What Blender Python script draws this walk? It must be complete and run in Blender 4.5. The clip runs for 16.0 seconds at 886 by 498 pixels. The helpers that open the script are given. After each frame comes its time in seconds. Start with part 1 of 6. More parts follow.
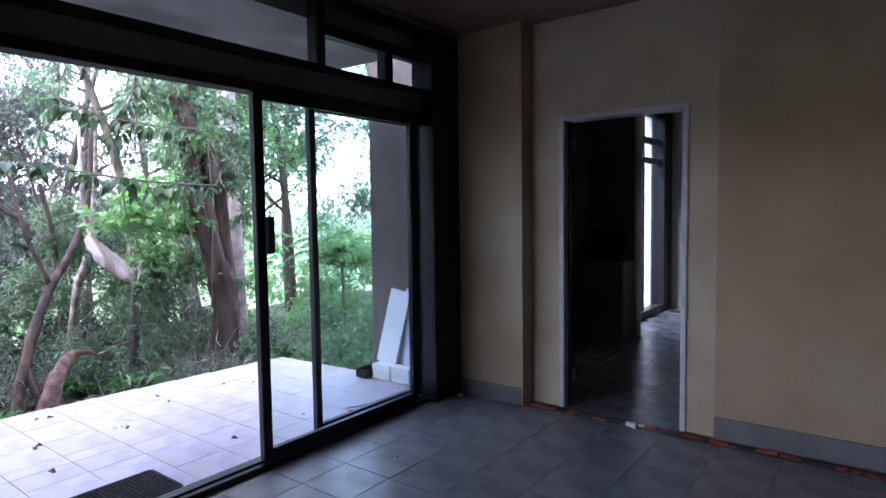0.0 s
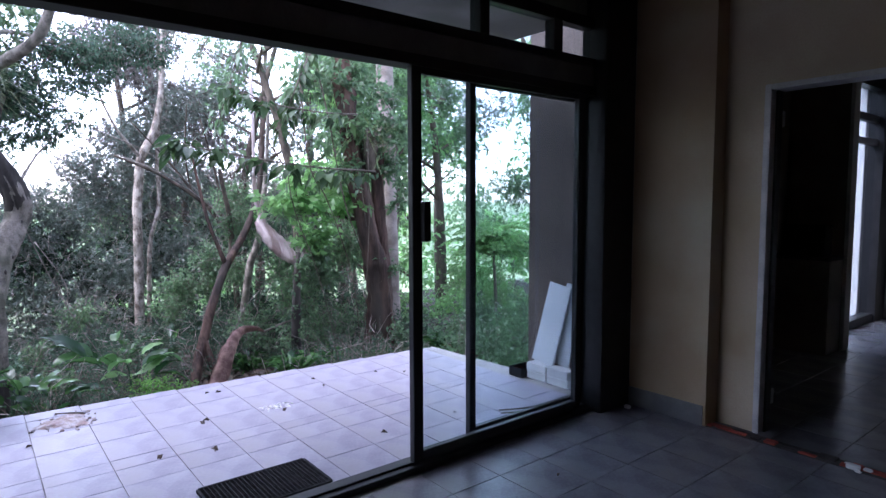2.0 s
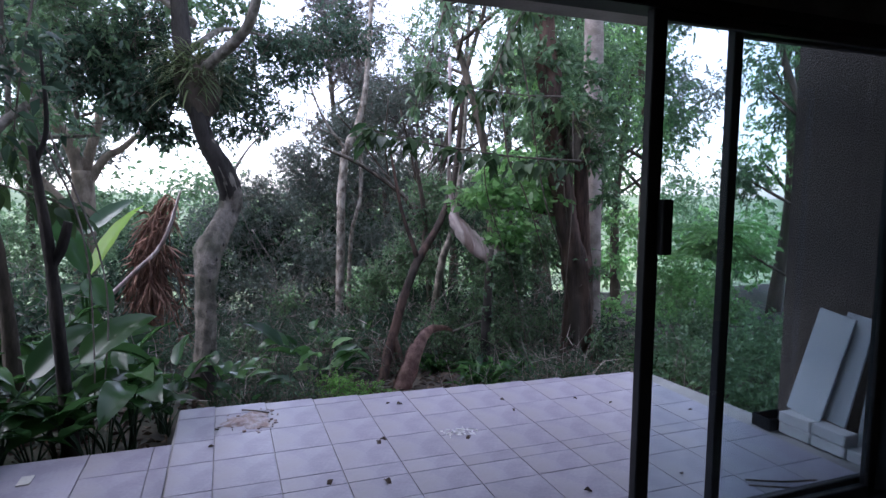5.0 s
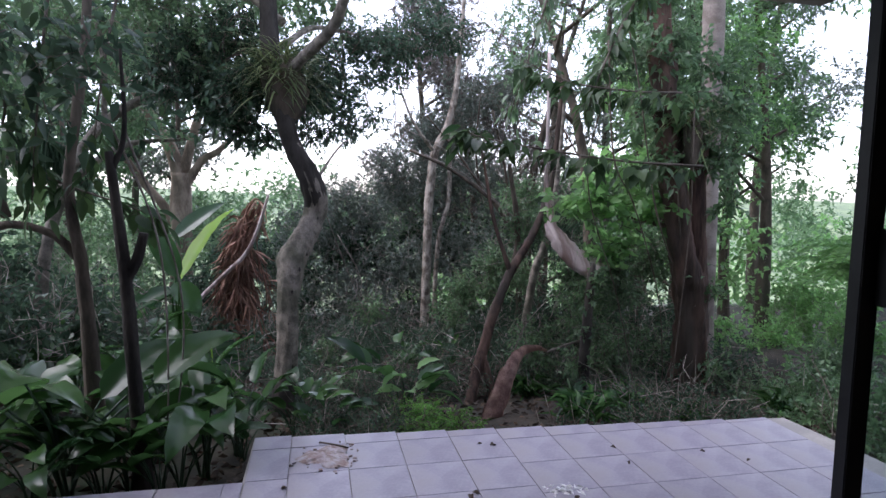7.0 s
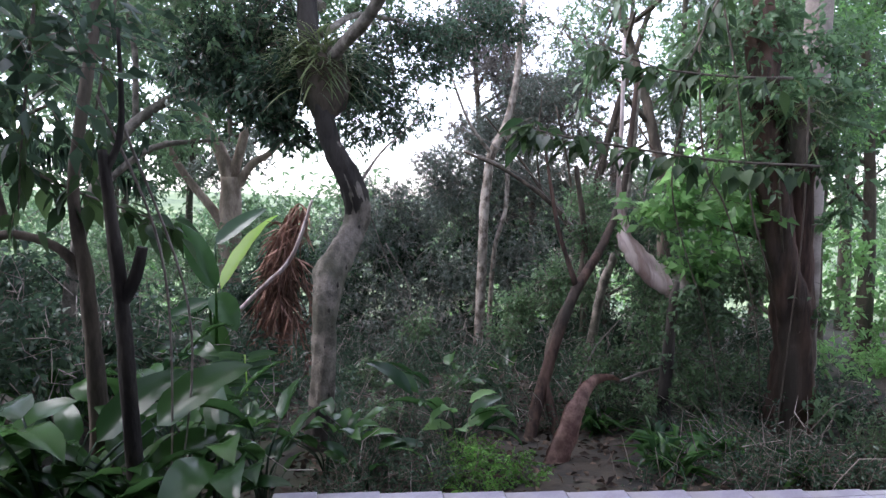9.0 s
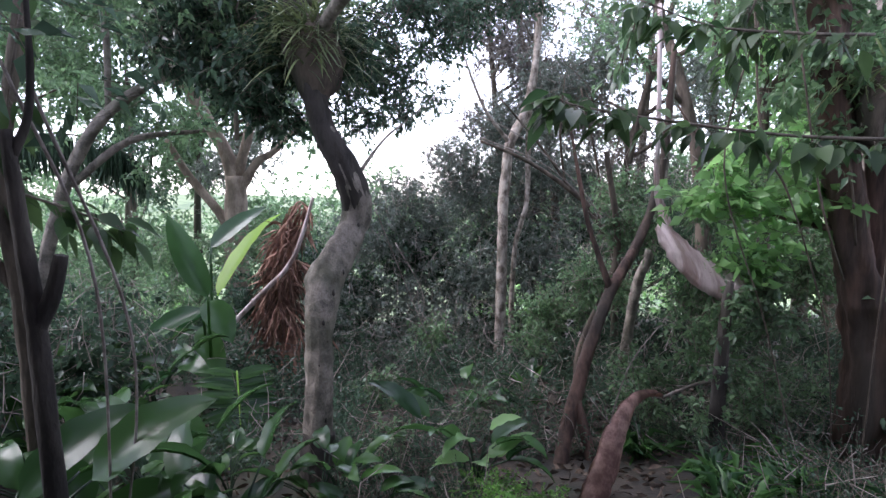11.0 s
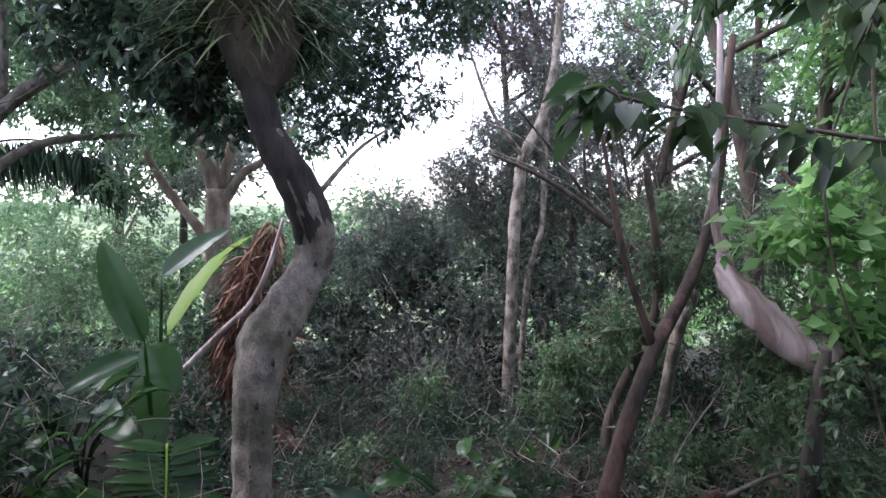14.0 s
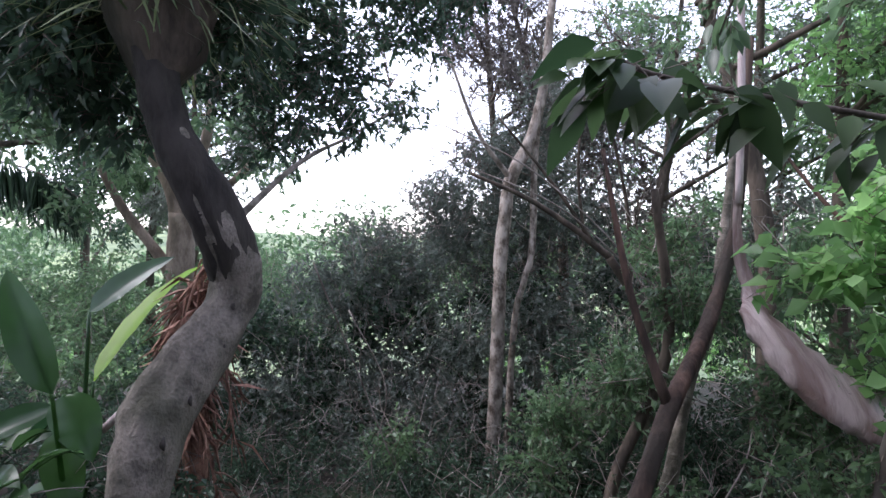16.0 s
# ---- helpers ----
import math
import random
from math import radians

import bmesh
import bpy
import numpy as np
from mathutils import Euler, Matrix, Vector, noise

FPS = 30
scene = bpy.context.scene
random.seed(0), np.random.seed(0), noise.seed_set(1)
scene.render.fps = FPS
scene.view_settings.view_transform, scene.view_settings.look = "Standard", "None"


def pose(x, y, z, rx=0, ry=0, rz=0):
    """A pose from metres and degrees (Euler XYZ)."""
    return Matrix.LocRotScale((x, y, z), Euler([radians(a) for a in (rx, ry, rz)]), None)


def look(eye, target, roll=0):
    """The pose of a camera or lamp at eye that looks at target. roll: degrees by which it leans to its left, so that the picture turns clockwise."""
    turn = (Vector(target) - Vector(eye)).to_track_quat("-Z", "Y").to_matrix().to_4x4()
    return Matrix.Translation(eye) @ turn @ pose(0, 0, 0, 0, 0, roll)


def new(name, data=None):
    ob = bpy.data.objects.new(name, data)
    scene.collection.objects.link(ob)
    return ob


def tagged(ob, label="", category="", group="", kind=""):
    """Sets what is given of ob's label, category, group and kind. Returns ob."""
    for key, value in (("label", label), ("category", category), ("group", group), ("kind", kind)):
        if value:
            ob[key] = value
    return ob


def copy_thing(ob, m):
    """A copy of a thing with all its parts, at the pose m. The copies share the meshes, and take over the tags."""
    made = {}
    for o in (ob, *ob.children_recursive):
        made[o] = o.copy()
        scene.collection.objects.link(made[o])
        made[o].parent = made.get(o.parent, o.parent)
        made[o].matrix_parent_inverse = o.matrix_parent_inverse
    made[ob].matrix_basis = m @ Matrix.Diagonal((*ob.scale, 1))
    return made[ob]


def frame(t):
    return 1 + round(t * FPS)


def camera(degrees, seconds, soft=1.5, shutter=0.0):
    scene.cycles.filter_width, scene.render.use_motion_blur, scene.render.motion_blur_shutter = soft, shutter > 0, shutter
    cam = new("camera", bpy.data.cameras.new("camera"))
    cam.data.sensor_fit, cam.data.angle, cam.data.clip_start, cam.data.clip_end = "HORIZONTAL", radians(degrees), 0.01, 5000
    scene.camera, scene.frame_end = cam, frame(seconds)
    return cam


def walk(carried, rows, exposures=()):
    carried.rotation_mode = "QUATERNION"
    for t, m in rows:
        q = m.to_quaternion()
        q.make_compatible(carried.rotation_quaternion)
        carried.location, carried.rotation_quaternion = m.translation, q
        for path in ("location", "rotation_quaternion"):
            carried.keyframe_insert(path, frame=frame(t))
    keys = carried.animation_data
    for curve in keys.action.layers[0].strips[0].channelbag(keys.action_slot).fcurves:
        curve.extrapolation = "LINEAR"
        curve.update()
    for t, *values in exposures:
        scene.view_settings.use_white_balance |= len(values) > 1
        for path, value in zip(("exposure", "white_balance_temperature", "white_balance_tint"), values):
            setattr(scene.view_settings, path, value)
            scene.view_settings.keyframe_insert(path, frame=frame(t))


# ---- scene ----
cam = camera(73.3, 16.0)
PATH = [
    (0, (0.048, 2.548, 1.408), (-1.16, 4.137, 1.281), -0.8),
    (0.5, (-0.041, 2.613, 1.43), (-1.324, 4.141, 1.287), -0.7),
    (0.7, (-0.085, 2.644, 1.436), (-1.406, 4.138, 1.285), -0.6),
    (1, (-0.09, 2.675, 1.422), (-1.473, 4.113, 1.275), -0.5),
    (1.5, (-0.16, 2.722, 1.409), (-1.633, 4.065, 1.254), -0.3),
    (2, (-0.271, 2.76, 1.395), (-1.829, 4.003, 1.233), -0.2),
    (2.5, (-0.397, 2.808, 1.397), (-2.019, 3.966, 1.227), -0.0),
    (3, (-0.515, 2.843, 1.397), (-2.187, 3.926, 1.219), 0.1),
    (3.5, (-0.61, 2.88, 1.4), (-2.332, 3.881, 1.213), 0.2),
    (4, (-0.715, 2.95, 1.394), (-2.49, 3.852, 1.205), 0.2),
    (4.5, (-0.818, 3.025, 1.403), (-2.642, 3.821, 1.213), 0.3),
    (5, (-0.92, 3.066, 1.409), (-2.789, 3.752, 1.219), 0.5),
    (5.2, (-0.966, 3.085, 1.421), (-2.85, 3.725, 1.226), 0.6),
    (7.5, (-1.57, 3.148, 1.48), (-3.526, 3.52, 1.293), 1.0),
    (8, (-1.722, 3.212, 1.499), (-3.688, 3.527, 1.31), 1.0),
    (8.5, (-1.886, 3.238, 1.468), (-3.859, 3.506, 1.286), 0.9),
    (9, (-2.092, 3.24, 1.475), (-4.07, 3.477, 1.296), 1.0),
    (11.3, (-2.86, 3.379, 1.426), (-4.844, 3.544, 1.239), -0.1),
    (11.5, (-2.955, 3.386, 1.449), (-4.941, 3.548, 1.282), 0.9),
    (12, (-3.173, 3.388, 1.483), (-5.16, 3.54, 1.316), 0.8),
    (12.5, (-3.37, 3.436, 1.491), (-5.358, 3.575, 1.329), 0.8),
    (13, (-3.492, 3.42, 1.509), (-5.48, 3.568, 1.349), 0.8),
    (13.5, (-3.683, 3.508, 1.523), (-5.673, 3.649, 1.371), 0.7),
    (14, (-3.844, 3.561, 1.51), (-5.834, 3.7, 1.368), 0.7),
    (14.5, (-4.066, 3.602, 1.492), (-6.057, 3.743, 1.371), 0.9),
    (15, (-4.237, 3.611, 1.505), (-6.229, 3.766, 1.41), 1.1),
    (15.5, (-4.382, 3.637, 1.497), (-6.373, 3.809, 1.426), 1.0),
    (16, (-4.525, 3.723, 1.503), (-6.517, 3.896, 1.454), 1.0),
]
EXPOSURES = [(0, 3.65, 5550, 24), (1.5, 3.15, 5550, 24), (3.5, 2.28, 5550, 22), (5, 1.85, 5650, 21), (7.5, 1.82, 6050, 20), (9, 2.12, 6050, 20), (12.5, 2.28, 6050, 23), (16, 1.92, 6050, 22)]
walk(cam, [(t, look(eye, target, roll)) for t, eye, target, roll in PATH], EXPOSURES)
# ---- light ----
world = bpy.data.worlds.new("sky")
scene.world = world
world.use_nodes = True
_nt = world.node_tree
_sky = _nt.nodes.new("ShaderNodeTexSky")
_sky.sky_type, _sky.sun_disc = "NISHITA", False
_sky.sun_elevation, _sky.sun_rotation = radians(58), radians(250)
_sky.air_density, _sky.dust_density, _sky.ozone_density = 1.0, 1.0, 1.5
_nt.nodes["Background"].inputs["Strength"].default_value = 0.14
_haze = _nt.nodes.new("ShaderNodeHueSaturation")
_haze.inputs["Saturation"].default_value = 0.45
_nt.links.new(_sky.outputs["Color"], _haze.inputs["Color"])
_nt.links.new(_haze.outputs["Color"], _nt.nodes["Background"].inputs["Color"])
sun = new("sun", bpy.data.lights.new("sun", "SUN"))
sun.data.energy, sun.data.angle, sun.data.color = 0.9, radians(30), (1.0, 0.97, 0.92)
sun.matrix_world = look((-6, -8, 12), (-4, 3, 0))


# ---- materials ----
def nodes_of(name):
    m = bpy.data.materials.new(name)
    m.use_nodes = True
    return m, m.node_tree, m.node_tree.nodes["Principled BSDF"]


def surface(name, a, b, scale=6.0, rough=0.6, bump=0.15, fine=80.0, metal=0.0, stain=None, stain_scale=1.2, per_object=0.0, island=0.0, stretch=(1, 1, 1), spec=0.5):
    """Two colours mixed by noise at two scales, with fine relief; an optional stain and a variation from piece to piece."""
    m, nt, bs = nodes_of(name)
    N, L = nt.nodes, nt.links
    co = N.new("ShaderNodeTexCoord")
    mp = N.new("ShaderNodeMapping")
    mp.inputs["Scale"].default_value = stretch
    L.new(co.outputs["Object"], mp.inputs["Vector"])
    n1 = N.new("ShaderNodeTexNoise")
    n1.inputs["Scale"].default_value, n1.inputs["Detail"].default_value = scale, 6
    L.new(mp.outputs["Vector"], n1.inputs["Vector"])
    n2 = N.new("ShaderNodeTexNoise")
    n2.inputs["Scale"].default_value, n2.inputs["Detail"].default_value = fine, 3
    L.new(mp.outputs["Vector"], n2.inputs["Vector"])
    add = N.new("ShaderNodeMath")
    add.operation = "MULTIPLY_ADD"
    L.new(n2.outputs["Fac"], add.inputs[0])
    add.inputs[1].default_value = 0.35
    L.new(n1.outputs["Fac"], add.inputs[2])
    mr = N.new("ShaderNodeMapRange")
    mr.inputs["From Min"].default_value, mr.inputs["From Max"].default_value = 0.55, 0.80
    L.new(add.outputs[0], mr.inputs["Value"])
    mix = N.new("ShaderNodeMixRGB")
    mix.inputs[1].default_value, mix.inputs[2].default_value = (*a, 1), (*b, 1)
    L.new(mr.outputs[0], mix.inputs[0])
    out = mix.outputs[0]
    if stain:
        n3 = N.new("ShaderNodeTexNoise")
        n3.inputs["Scale"].default_value, n3.inputs["Detail"].default_value = stain_scale, 8
        L.new(mp.outputs["Vector"], n3.inputs["Vector"])
        r3 = N.new("ShaderNodeMapRange")
        r3.inputs["From Min"].default_value, r3.inputs["From Max"].default_value = 0.5, 0.72
        L.new(n3.outputs["Fac"], r3.inputs["Value"])
        mx = N.new("ShaderNodeMixRGB")
        mx.inputs[2].default_value = (*stain, 1)
        L.new(r3.outputs[0], mx.inputs[0])
        L.new(out, mx.inputs[1])
        out = mx.outputs[0]
    if per_object or island:
        if per_object:
            src = N.new("ShaderNodeObjectInfo").outputs["Random"]
        else:
            src = N.new("ShaderNodeNewGeometry").outputs["Random Per Island"]
        amount = per_object or island
        rr = N.new("ShaderNodeMapRange")
        rr.inputs["To Min"].default_value, rr.inputs["To Max"].default_value = 1 - amount, 1 + amount
        L.new(src, rr.inputs["Value"])
        hs = N.new("ShaderNodeHueSaturation")
        L.new(rr.outputs[0], hs.inputs["Value"])
        L.new(out, hs.inputs["Color"])
        out = hs.outputs[0]
    L.new(out, bs.inputs["Base Color"])
    bs.inputs["Roughness"].default_value, bs.inputs["Metallic"].default_value = rough, metal
    bs.inputs["Specular IOR Level"].default_value = spec
    if bump:
        bp = N.new("ShaderNodeBump")
        bp.inputs["Strength"].default_value, bp.inputs["Distance"].default_value = bump, 0.01 if bump < 0.8 else 0.022
        L.new(add.outputs[0], bp.inputs["Height"])
        L.new(bp.outputs["Normal"], bs.inputs["Normal"])
    return m


def leafy(name, a, b, rough=0.35, through_light=0.35, spread=0.35, spec=0.5):
    """Leaf: two greens picked leaf by leaf, some light coming through the blade."""
    m, nt, bs = nodes_of(name)
    N, L = nt.nodes, nt.links
    g = N.new("ShaderNodeNewGeometry")
    o = N.new("ShaderNodeObjectInfo")
    ad = N.new("ShaderNodeMath")
    ad.operation = "ADD"
    L.new(g.outputs["Random Per Island"], ad.inputs[0])
    L.new(o.outputs["Random"], ad.inputs[1])
    fr = N.new("ShaderNodeMath")
    fr.operation = "FRACT"
    L.new(ad.outputs[0], fr.inputs[0])
    mix = N.new("ShaderNodeMixRGB")
    mix.inputs[1].default_value, mix.inputs[2].default_value = (*a, 1), (*b, 1)
    L.new(fr.outputs[0], mix.inputs[0])
    co = N.new("ShaderNodeTexCoord")
    n1 = N.new("ShaderNodeTexNoise")
    n1.inputs["Scale"].default_value, n1.inputs["Detail"].default_value = 1.6, 3
    L.new(co.outputs["Object"], n1.inputs["Vector"])
    r = N.new("ShaderNodeMapRange")
    r.inputs["From Min"].default_value, r.inputs["From Max"].default_value = 0.3, 0.7
    r.inputs["To Min"].default_value, r.inputs["To Max"].default_value = 1 - spread, 1 + spread
    L.new(n1.outputs["Fac"], r.inputs["Value"])
    hs = N.new("ShaderNodeHueSaturation")
    L.new(r.outputs[0], hs.inputs["Value"])
    L.new(mix.outputs[0], hs.inputs["Color"])
    L.new(hs.outputs[0], bs.inputs["Base Color"])
    bs.inputs["Roughness"].default_value = rough
    bs.inputs["Specular IOR Level"].default_value = spec
    tr = N.new("ShaderNodeBsdfTranslucent")
    hs2 = N.new("ShaderNodeHueSaturation")
    hs2.inputs["Value"].default_value, hs2.inputs["Saturation"].default_value = 1.75, 0.95
    L.new(hs.outputs[0], hs2.inputs["Color"])
    L.new(hs2.outputs[0], tr.inputs["Color"])
    ms = N.new("ShaderNodeMixShader")
    ms.inputs[0].default_value = through_light
    L.new(bs.outputs[0], ms.inputs[1])
    L.new(tr.outputs[0], ms.inputs[2])
    L.new(ms.outputs[0], N["Material Output"].inputs["Surface"])
    return m


def glassy(name, rough=0.0, tint=(0.86, 0.90, 0.92)):
    """A thin pane: clear, with the gloss of glass."""
    m, nt, bs = nodes_of(name)
    N, L = nt.nodes, nt.links
    t = N.new("ShaderNodeBsdfTransparent")
    t.inputs[0].default_value = (*tint, 1)
    g = N.new("ShaderNodeBsdfGlossy")
    g.inputs["Roughness"].default_value = rough
    f = N.new("ShaderNodeLayerWeight")
    f.inputs["Blend"].default_value = 0.5
    p = N.new("ShaderNodeMath")
    p.operation, p.inputs[1].default_value = "POWER", 4.5
    L.new(f.outputs["Facing"], p.inputs[0])
    s = N.new("ShaderNodeMath")
    s.operation, s.inputs[1].default_value, s.inputs[2].default_value = "MULTIPLY_ADD", 0.85, 0.035
    L.new(p.outputs[0], s.inputs[0])
    ms = N.new("ShaderNodeMixShader")
    L.new(s.outputs[0], ms.inputs[0])
    L.new(t.outputs[0], ms.inputs[1])
    L.new(g.outputs[0], ms.inputs[2])
    L.new(ms.outputs[0], N["Material Output"].inputs["Surface"])
    return m


M = {
    "deck_tile": surface("deck_tile", (0.235, 0.220, 0.275), (0.322, 0.306, 0.37), 5, 0.38, 0.08, 60, stain=(0.27, 0.25, 0.26), stain_scale=2.5, per_object=0.06),
    "floor_tile": surface("floor_tile", (0.122, 0.122, 0.138), (0.172, 0.172, 0.19), 5, 0.25, 0.06, 60, stain=(0.16, 0.155, 0.16), stain_scale=2.0, per_object=0.08),
    "grout": surface("grout", (0.07, 0.065, 0.065), (0.14, 0.13, 0.13), 30, 0.9, 0.3),
    "room_grout": surface("room_grout", (0.12, 0.12, 0.125), (0.17, 0.165, 0.17), 30, 0.9, 0.3),
    "slab": surface("slab", (0.26, 0.25, 0.24), (0.36, 0.34, 0.32), 4, 0.85, 0.4, stain=(0.12, 0.12, 0.11)),
    "cream": surface("cream", (0.300, 0.212, 0.130), (0.345, 0.247, 0.155), 2.5, 0.7, 0.08, 120, stain=(0.38, 0.33, 0.24), stain_scale=0.9),
    "infill": surface("infill", (0.38, 0.30, 0.22), (0.44, 0.365, 0.27), 3.0, 0.8, 0.15, 90, stain=(0.34, 0.26, 0.17), stain_scale=1.5),
    # brown that holds the unlit dark of the far room's wall stub
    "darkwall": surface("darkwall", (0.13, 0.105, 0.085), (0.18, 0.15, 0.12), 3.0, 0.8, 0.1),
    "white": surface("white", (0.70, 0.71, 0.73), (0.80, 0.80, 0.81), 3, 0.5, 0.05),
    "plaster": surface("plaster", (0.48, 0.47, 0.44), (0.58, 0.56, 0.52), 3, 0.8, 0.1),
    "skirt": surface("skirt", (0.10, 0.098, 0.105), (0.14, 0.135, 0.14), 6, 0.45, 0.05),
    "ceiling": surface("ceiling", (0.17, 0.105, 0.07), (0.27, 0.18, 0.125), 1.6, 0.7, 0.15, 40, stain=(0.10, 0.06, 0.04), stain_scale=1.1),
    "soffit": surface("soffit", (0.30, 0.275, 0.24), (0.48, 0.445, 0.40), 1.3, 0.85, 0.3, 50, stain=(0.15, 0.13, 0.11), stain_scale=0.8),
    "pebble": surface("pebble", (0.045, 0.034, 0.028), (0.21, 0.165, 0.14), 85, 0.9, 1.0, 210, stain=(0.09, 0.072, 0.062), stain_scale=1.8),
    "black": surface("black", (0.008, 0.008, 0.010), (0.014, 0.014, 0.017), 12, 0.45, 0.06, 200, spec=0.35),
    "band": surface("band", (0.10, 0.095, 0.105), (0.14, 0.135, 0.14), 5, 0.55, 0.1),
    "steel": surface("steel", (0.35, 0.34, 0.37), (0.45, 0.44, 0.47), 10, 0.45, 0.05),
    "glass": glassy("glass"),
    "rubber": surface("rubber", (0.012, 0.012, 0.014), (0.022, 0.022, 0.024), 30, 0.9, 0.4, spec=0.25),
    "red_screed": surface("red_screed", (0.20, 0.03, 0.02), (0.34, 0.06, 0.035), 14, 0.85, 0.5, per_object=0.4),
    "dark_screed": surface("dark_screed", (0.02, 0.018, 0.018), (0.05, 0.04, 0.04), 14, 0.9, 0.6),
    "board": surface("board", (0.55, 0.57, 0.60), (0.66, 0.67, 0.69), 4, 0.6, 0.04, stain=(0.5, 0.5, 0.52)),
    "block": surface("block", (0.52, 0.51, 0.52), (0.62, 0.61, 0.61), 12, 0.85, 0.3, per_object=0.08),
    # soil colour lowered to hold the shade under the plants
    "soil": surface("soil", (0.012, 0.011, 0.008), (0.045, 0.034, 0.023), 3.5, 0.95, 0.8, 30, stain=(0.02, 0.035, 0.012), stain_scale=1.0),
    # paleness of this green stands in for haze over the valley
    "far_green": surface("far_green", (0.11, 0.16, 0.08), (0.27, 0.34, 0.16), 0.09, 0.95, 0.0, 0.7, stain=(0.10, 0.15, 0.09), stain_scale=0.02),
    "bark_pale": surface("bark_pale", (0.105, 0.092, 0.074), (0.285, 0.245, 0.205), 13, 0.9, 1.0, 90, stain=(0.085, 0.085, 0.055), stain_scale=3.4, stretch=(1, 1, 0.85)),
    "bark_tan": surface("bark_tan", (0.16, 0.12, 0.09), (0.34, 0.27, 0.21), 7, 0.88, 1.0, 50, stain=(0.12, 0.10, 0.07), stain_scale=2.5, stretch=(1, 1, 0.4)),
    "bark_pink": surface("bark_pink", (0.19, 0.15, 0.13), (0.36, 0.30, 0.27), 4, 0.8, 0.3, 50, stain=(0.15, 0.13, 0.11), stain_scale=3, stretch=(1, 1, 1.5)),
    # dark bark; on the bent tree's upper trunk it also carries backlit shade
    "bark_dark": surface("bark_dark", (0.020, 0.017, 0.015), (0.050, 0.042, 0.036), 8, 0.95, 1.0, 50, stain=(0.085, 0.072, 0.06), stain_scale=2.4, stretch=(1, 1, 0.4)),
    "bark_red": surface("bark_red", (0.035, 0.020, 0.014), (0.13, 0.075, 0.055), 9, 0.9, 1.0, 45, stain=(0.05, 0.04, 0.03), stain_scale=2, stretch=(1, 1, 0.16)),
    "bark_brown": surface("bark_brown", (0.05, 0.038, 0.028), (0.13, 0.10, 0.075), 9, 0.9, 0.9, 50, stain=(0.045, 0.05, 0.03), stretch=(1, 1, 0.3)),
    "bark_white": surface("bark_white", (0.10, 0.075, 0.055), (0.46, 0.39, 0.33), 13, 0.85, 0.5, 50, stain=(0.16, 0.14, 0.11), stain_scale=5, stretch=(1, 1, 0.6)),
    "twig": surface("twig", (0.07, 0.055, 0.042), (0.17, 0.14, 0.11), 12, 0.9, 0.3, island=0.4),
    "twig_pale": surface("twig_pale", (0.16, 0.13, 0.11), (0.32, 0.28, 0.25), 12, 0.9, 0.3, island=0.4),
    "dead": surface("dead", (0.17, 0.08, 0.055), (0.37, 0.21, 0.15), 12, 0.8, 0.4, island=0.4),
    "spathe": surface("spathe", (0.36, 0.26, 0.24), (0.66, 0.56, 0.54), 10, 0.5, 0.8, 70, stain=(0.20, 0.12, 0.10), stain_scale=4, stretch=(0.25, 2.2, 0.25)),
    "spathe_red": surface("spathe_red", (0.16, 0.08, 0.065), (0.42, 0.26, 0.21), 9, 0.6, 0.3, 60, stain=(0.10, 0.05, 0.03), stain_scale=3),
    "litter": surface("litter", (0.035, 0.025, 0.02), (0.11, 0.075, 0.05), 15, 0.9, 0.3, island=0.5),
    "leaf_dark": leafy("leaf_dark", (0.030, 0.056, 0.036), (0.068, 0.118, 0.070), 0.27, 0.38),
    "leaf_mid": leafy("leaf_mid", (0.062, 0.118, 0.058), (0.140, 0.230, 0.108), 0.30, 0.45),
    "leaf_bright": leafy("leaf_bright", (0.115, 0.245, 0.080), (0.225, 0.405, 0.135), 0.40, 0.5),
    "leaf_grey": leafy("leaf_grey", (0.075, 0.10, 0.076), (0.155, 0.18, 0.15), 0.45, 0.3),
    "leaf_purple": leafy("leaf_purple", (0.075, 0.065, 0.062), (0.14, 0.125, 0.11), 0.5, 0.3),
    "leaf_gloss": leafy("leaf_gloss", (0.018, 0.055, 0.020), (0.070, 0.160, 0.042), 0.24, 0.35, 0.35, 0.36),
    "leaf_branch": leafy("leaf_branch", (0.020, 0.045, 0.018), (0.060, 0.105, 0.036), 0.42, 0.4, 0.3, 0.3),
    "leaf_lime": leafy("leaf_lime", (0.30, 0.50, 0.08), (0.36, 0.55, 0.10), 0.4, 0.6, 0.1),
    "fern": leafy("fern", (0.06, 0.13, 0.03), (0.11, 0.22, 0.045), 0.45, 0.4),
    "fern_light": leafy("fern_light", (0.06, 0.17, 0.03), (0.14, 0.30, 0.055), 0.4, 0.5),
    "strap": leafy("strap", (0.05, 0.085, 0.03), (0.20, 0.24, 0.10), 0.4, 0.3),
    "gold": surface("gold", (0.45, 0.30, 0.08), (0.65, 0.48, 0.2), 20, 0.35, 0.2, metal=0.6),
    "red_pot": surface("red_pot", (0.16, 0.012, 0.012), (0.25, 0.03, 0.025), 10, 0.35, 0.1),
}


# ---- building helpers ----
def part(name, bm, material, parent=None, label="", kind=""):
    me = bpy.data.meshes.new(name)
    bm.to_mesh(me)
    bm.free()
    me.materials.append(M[material])
    ob = new(name, me)
    ob.parent = parent
    return tagged(ob, label, kind=kind)


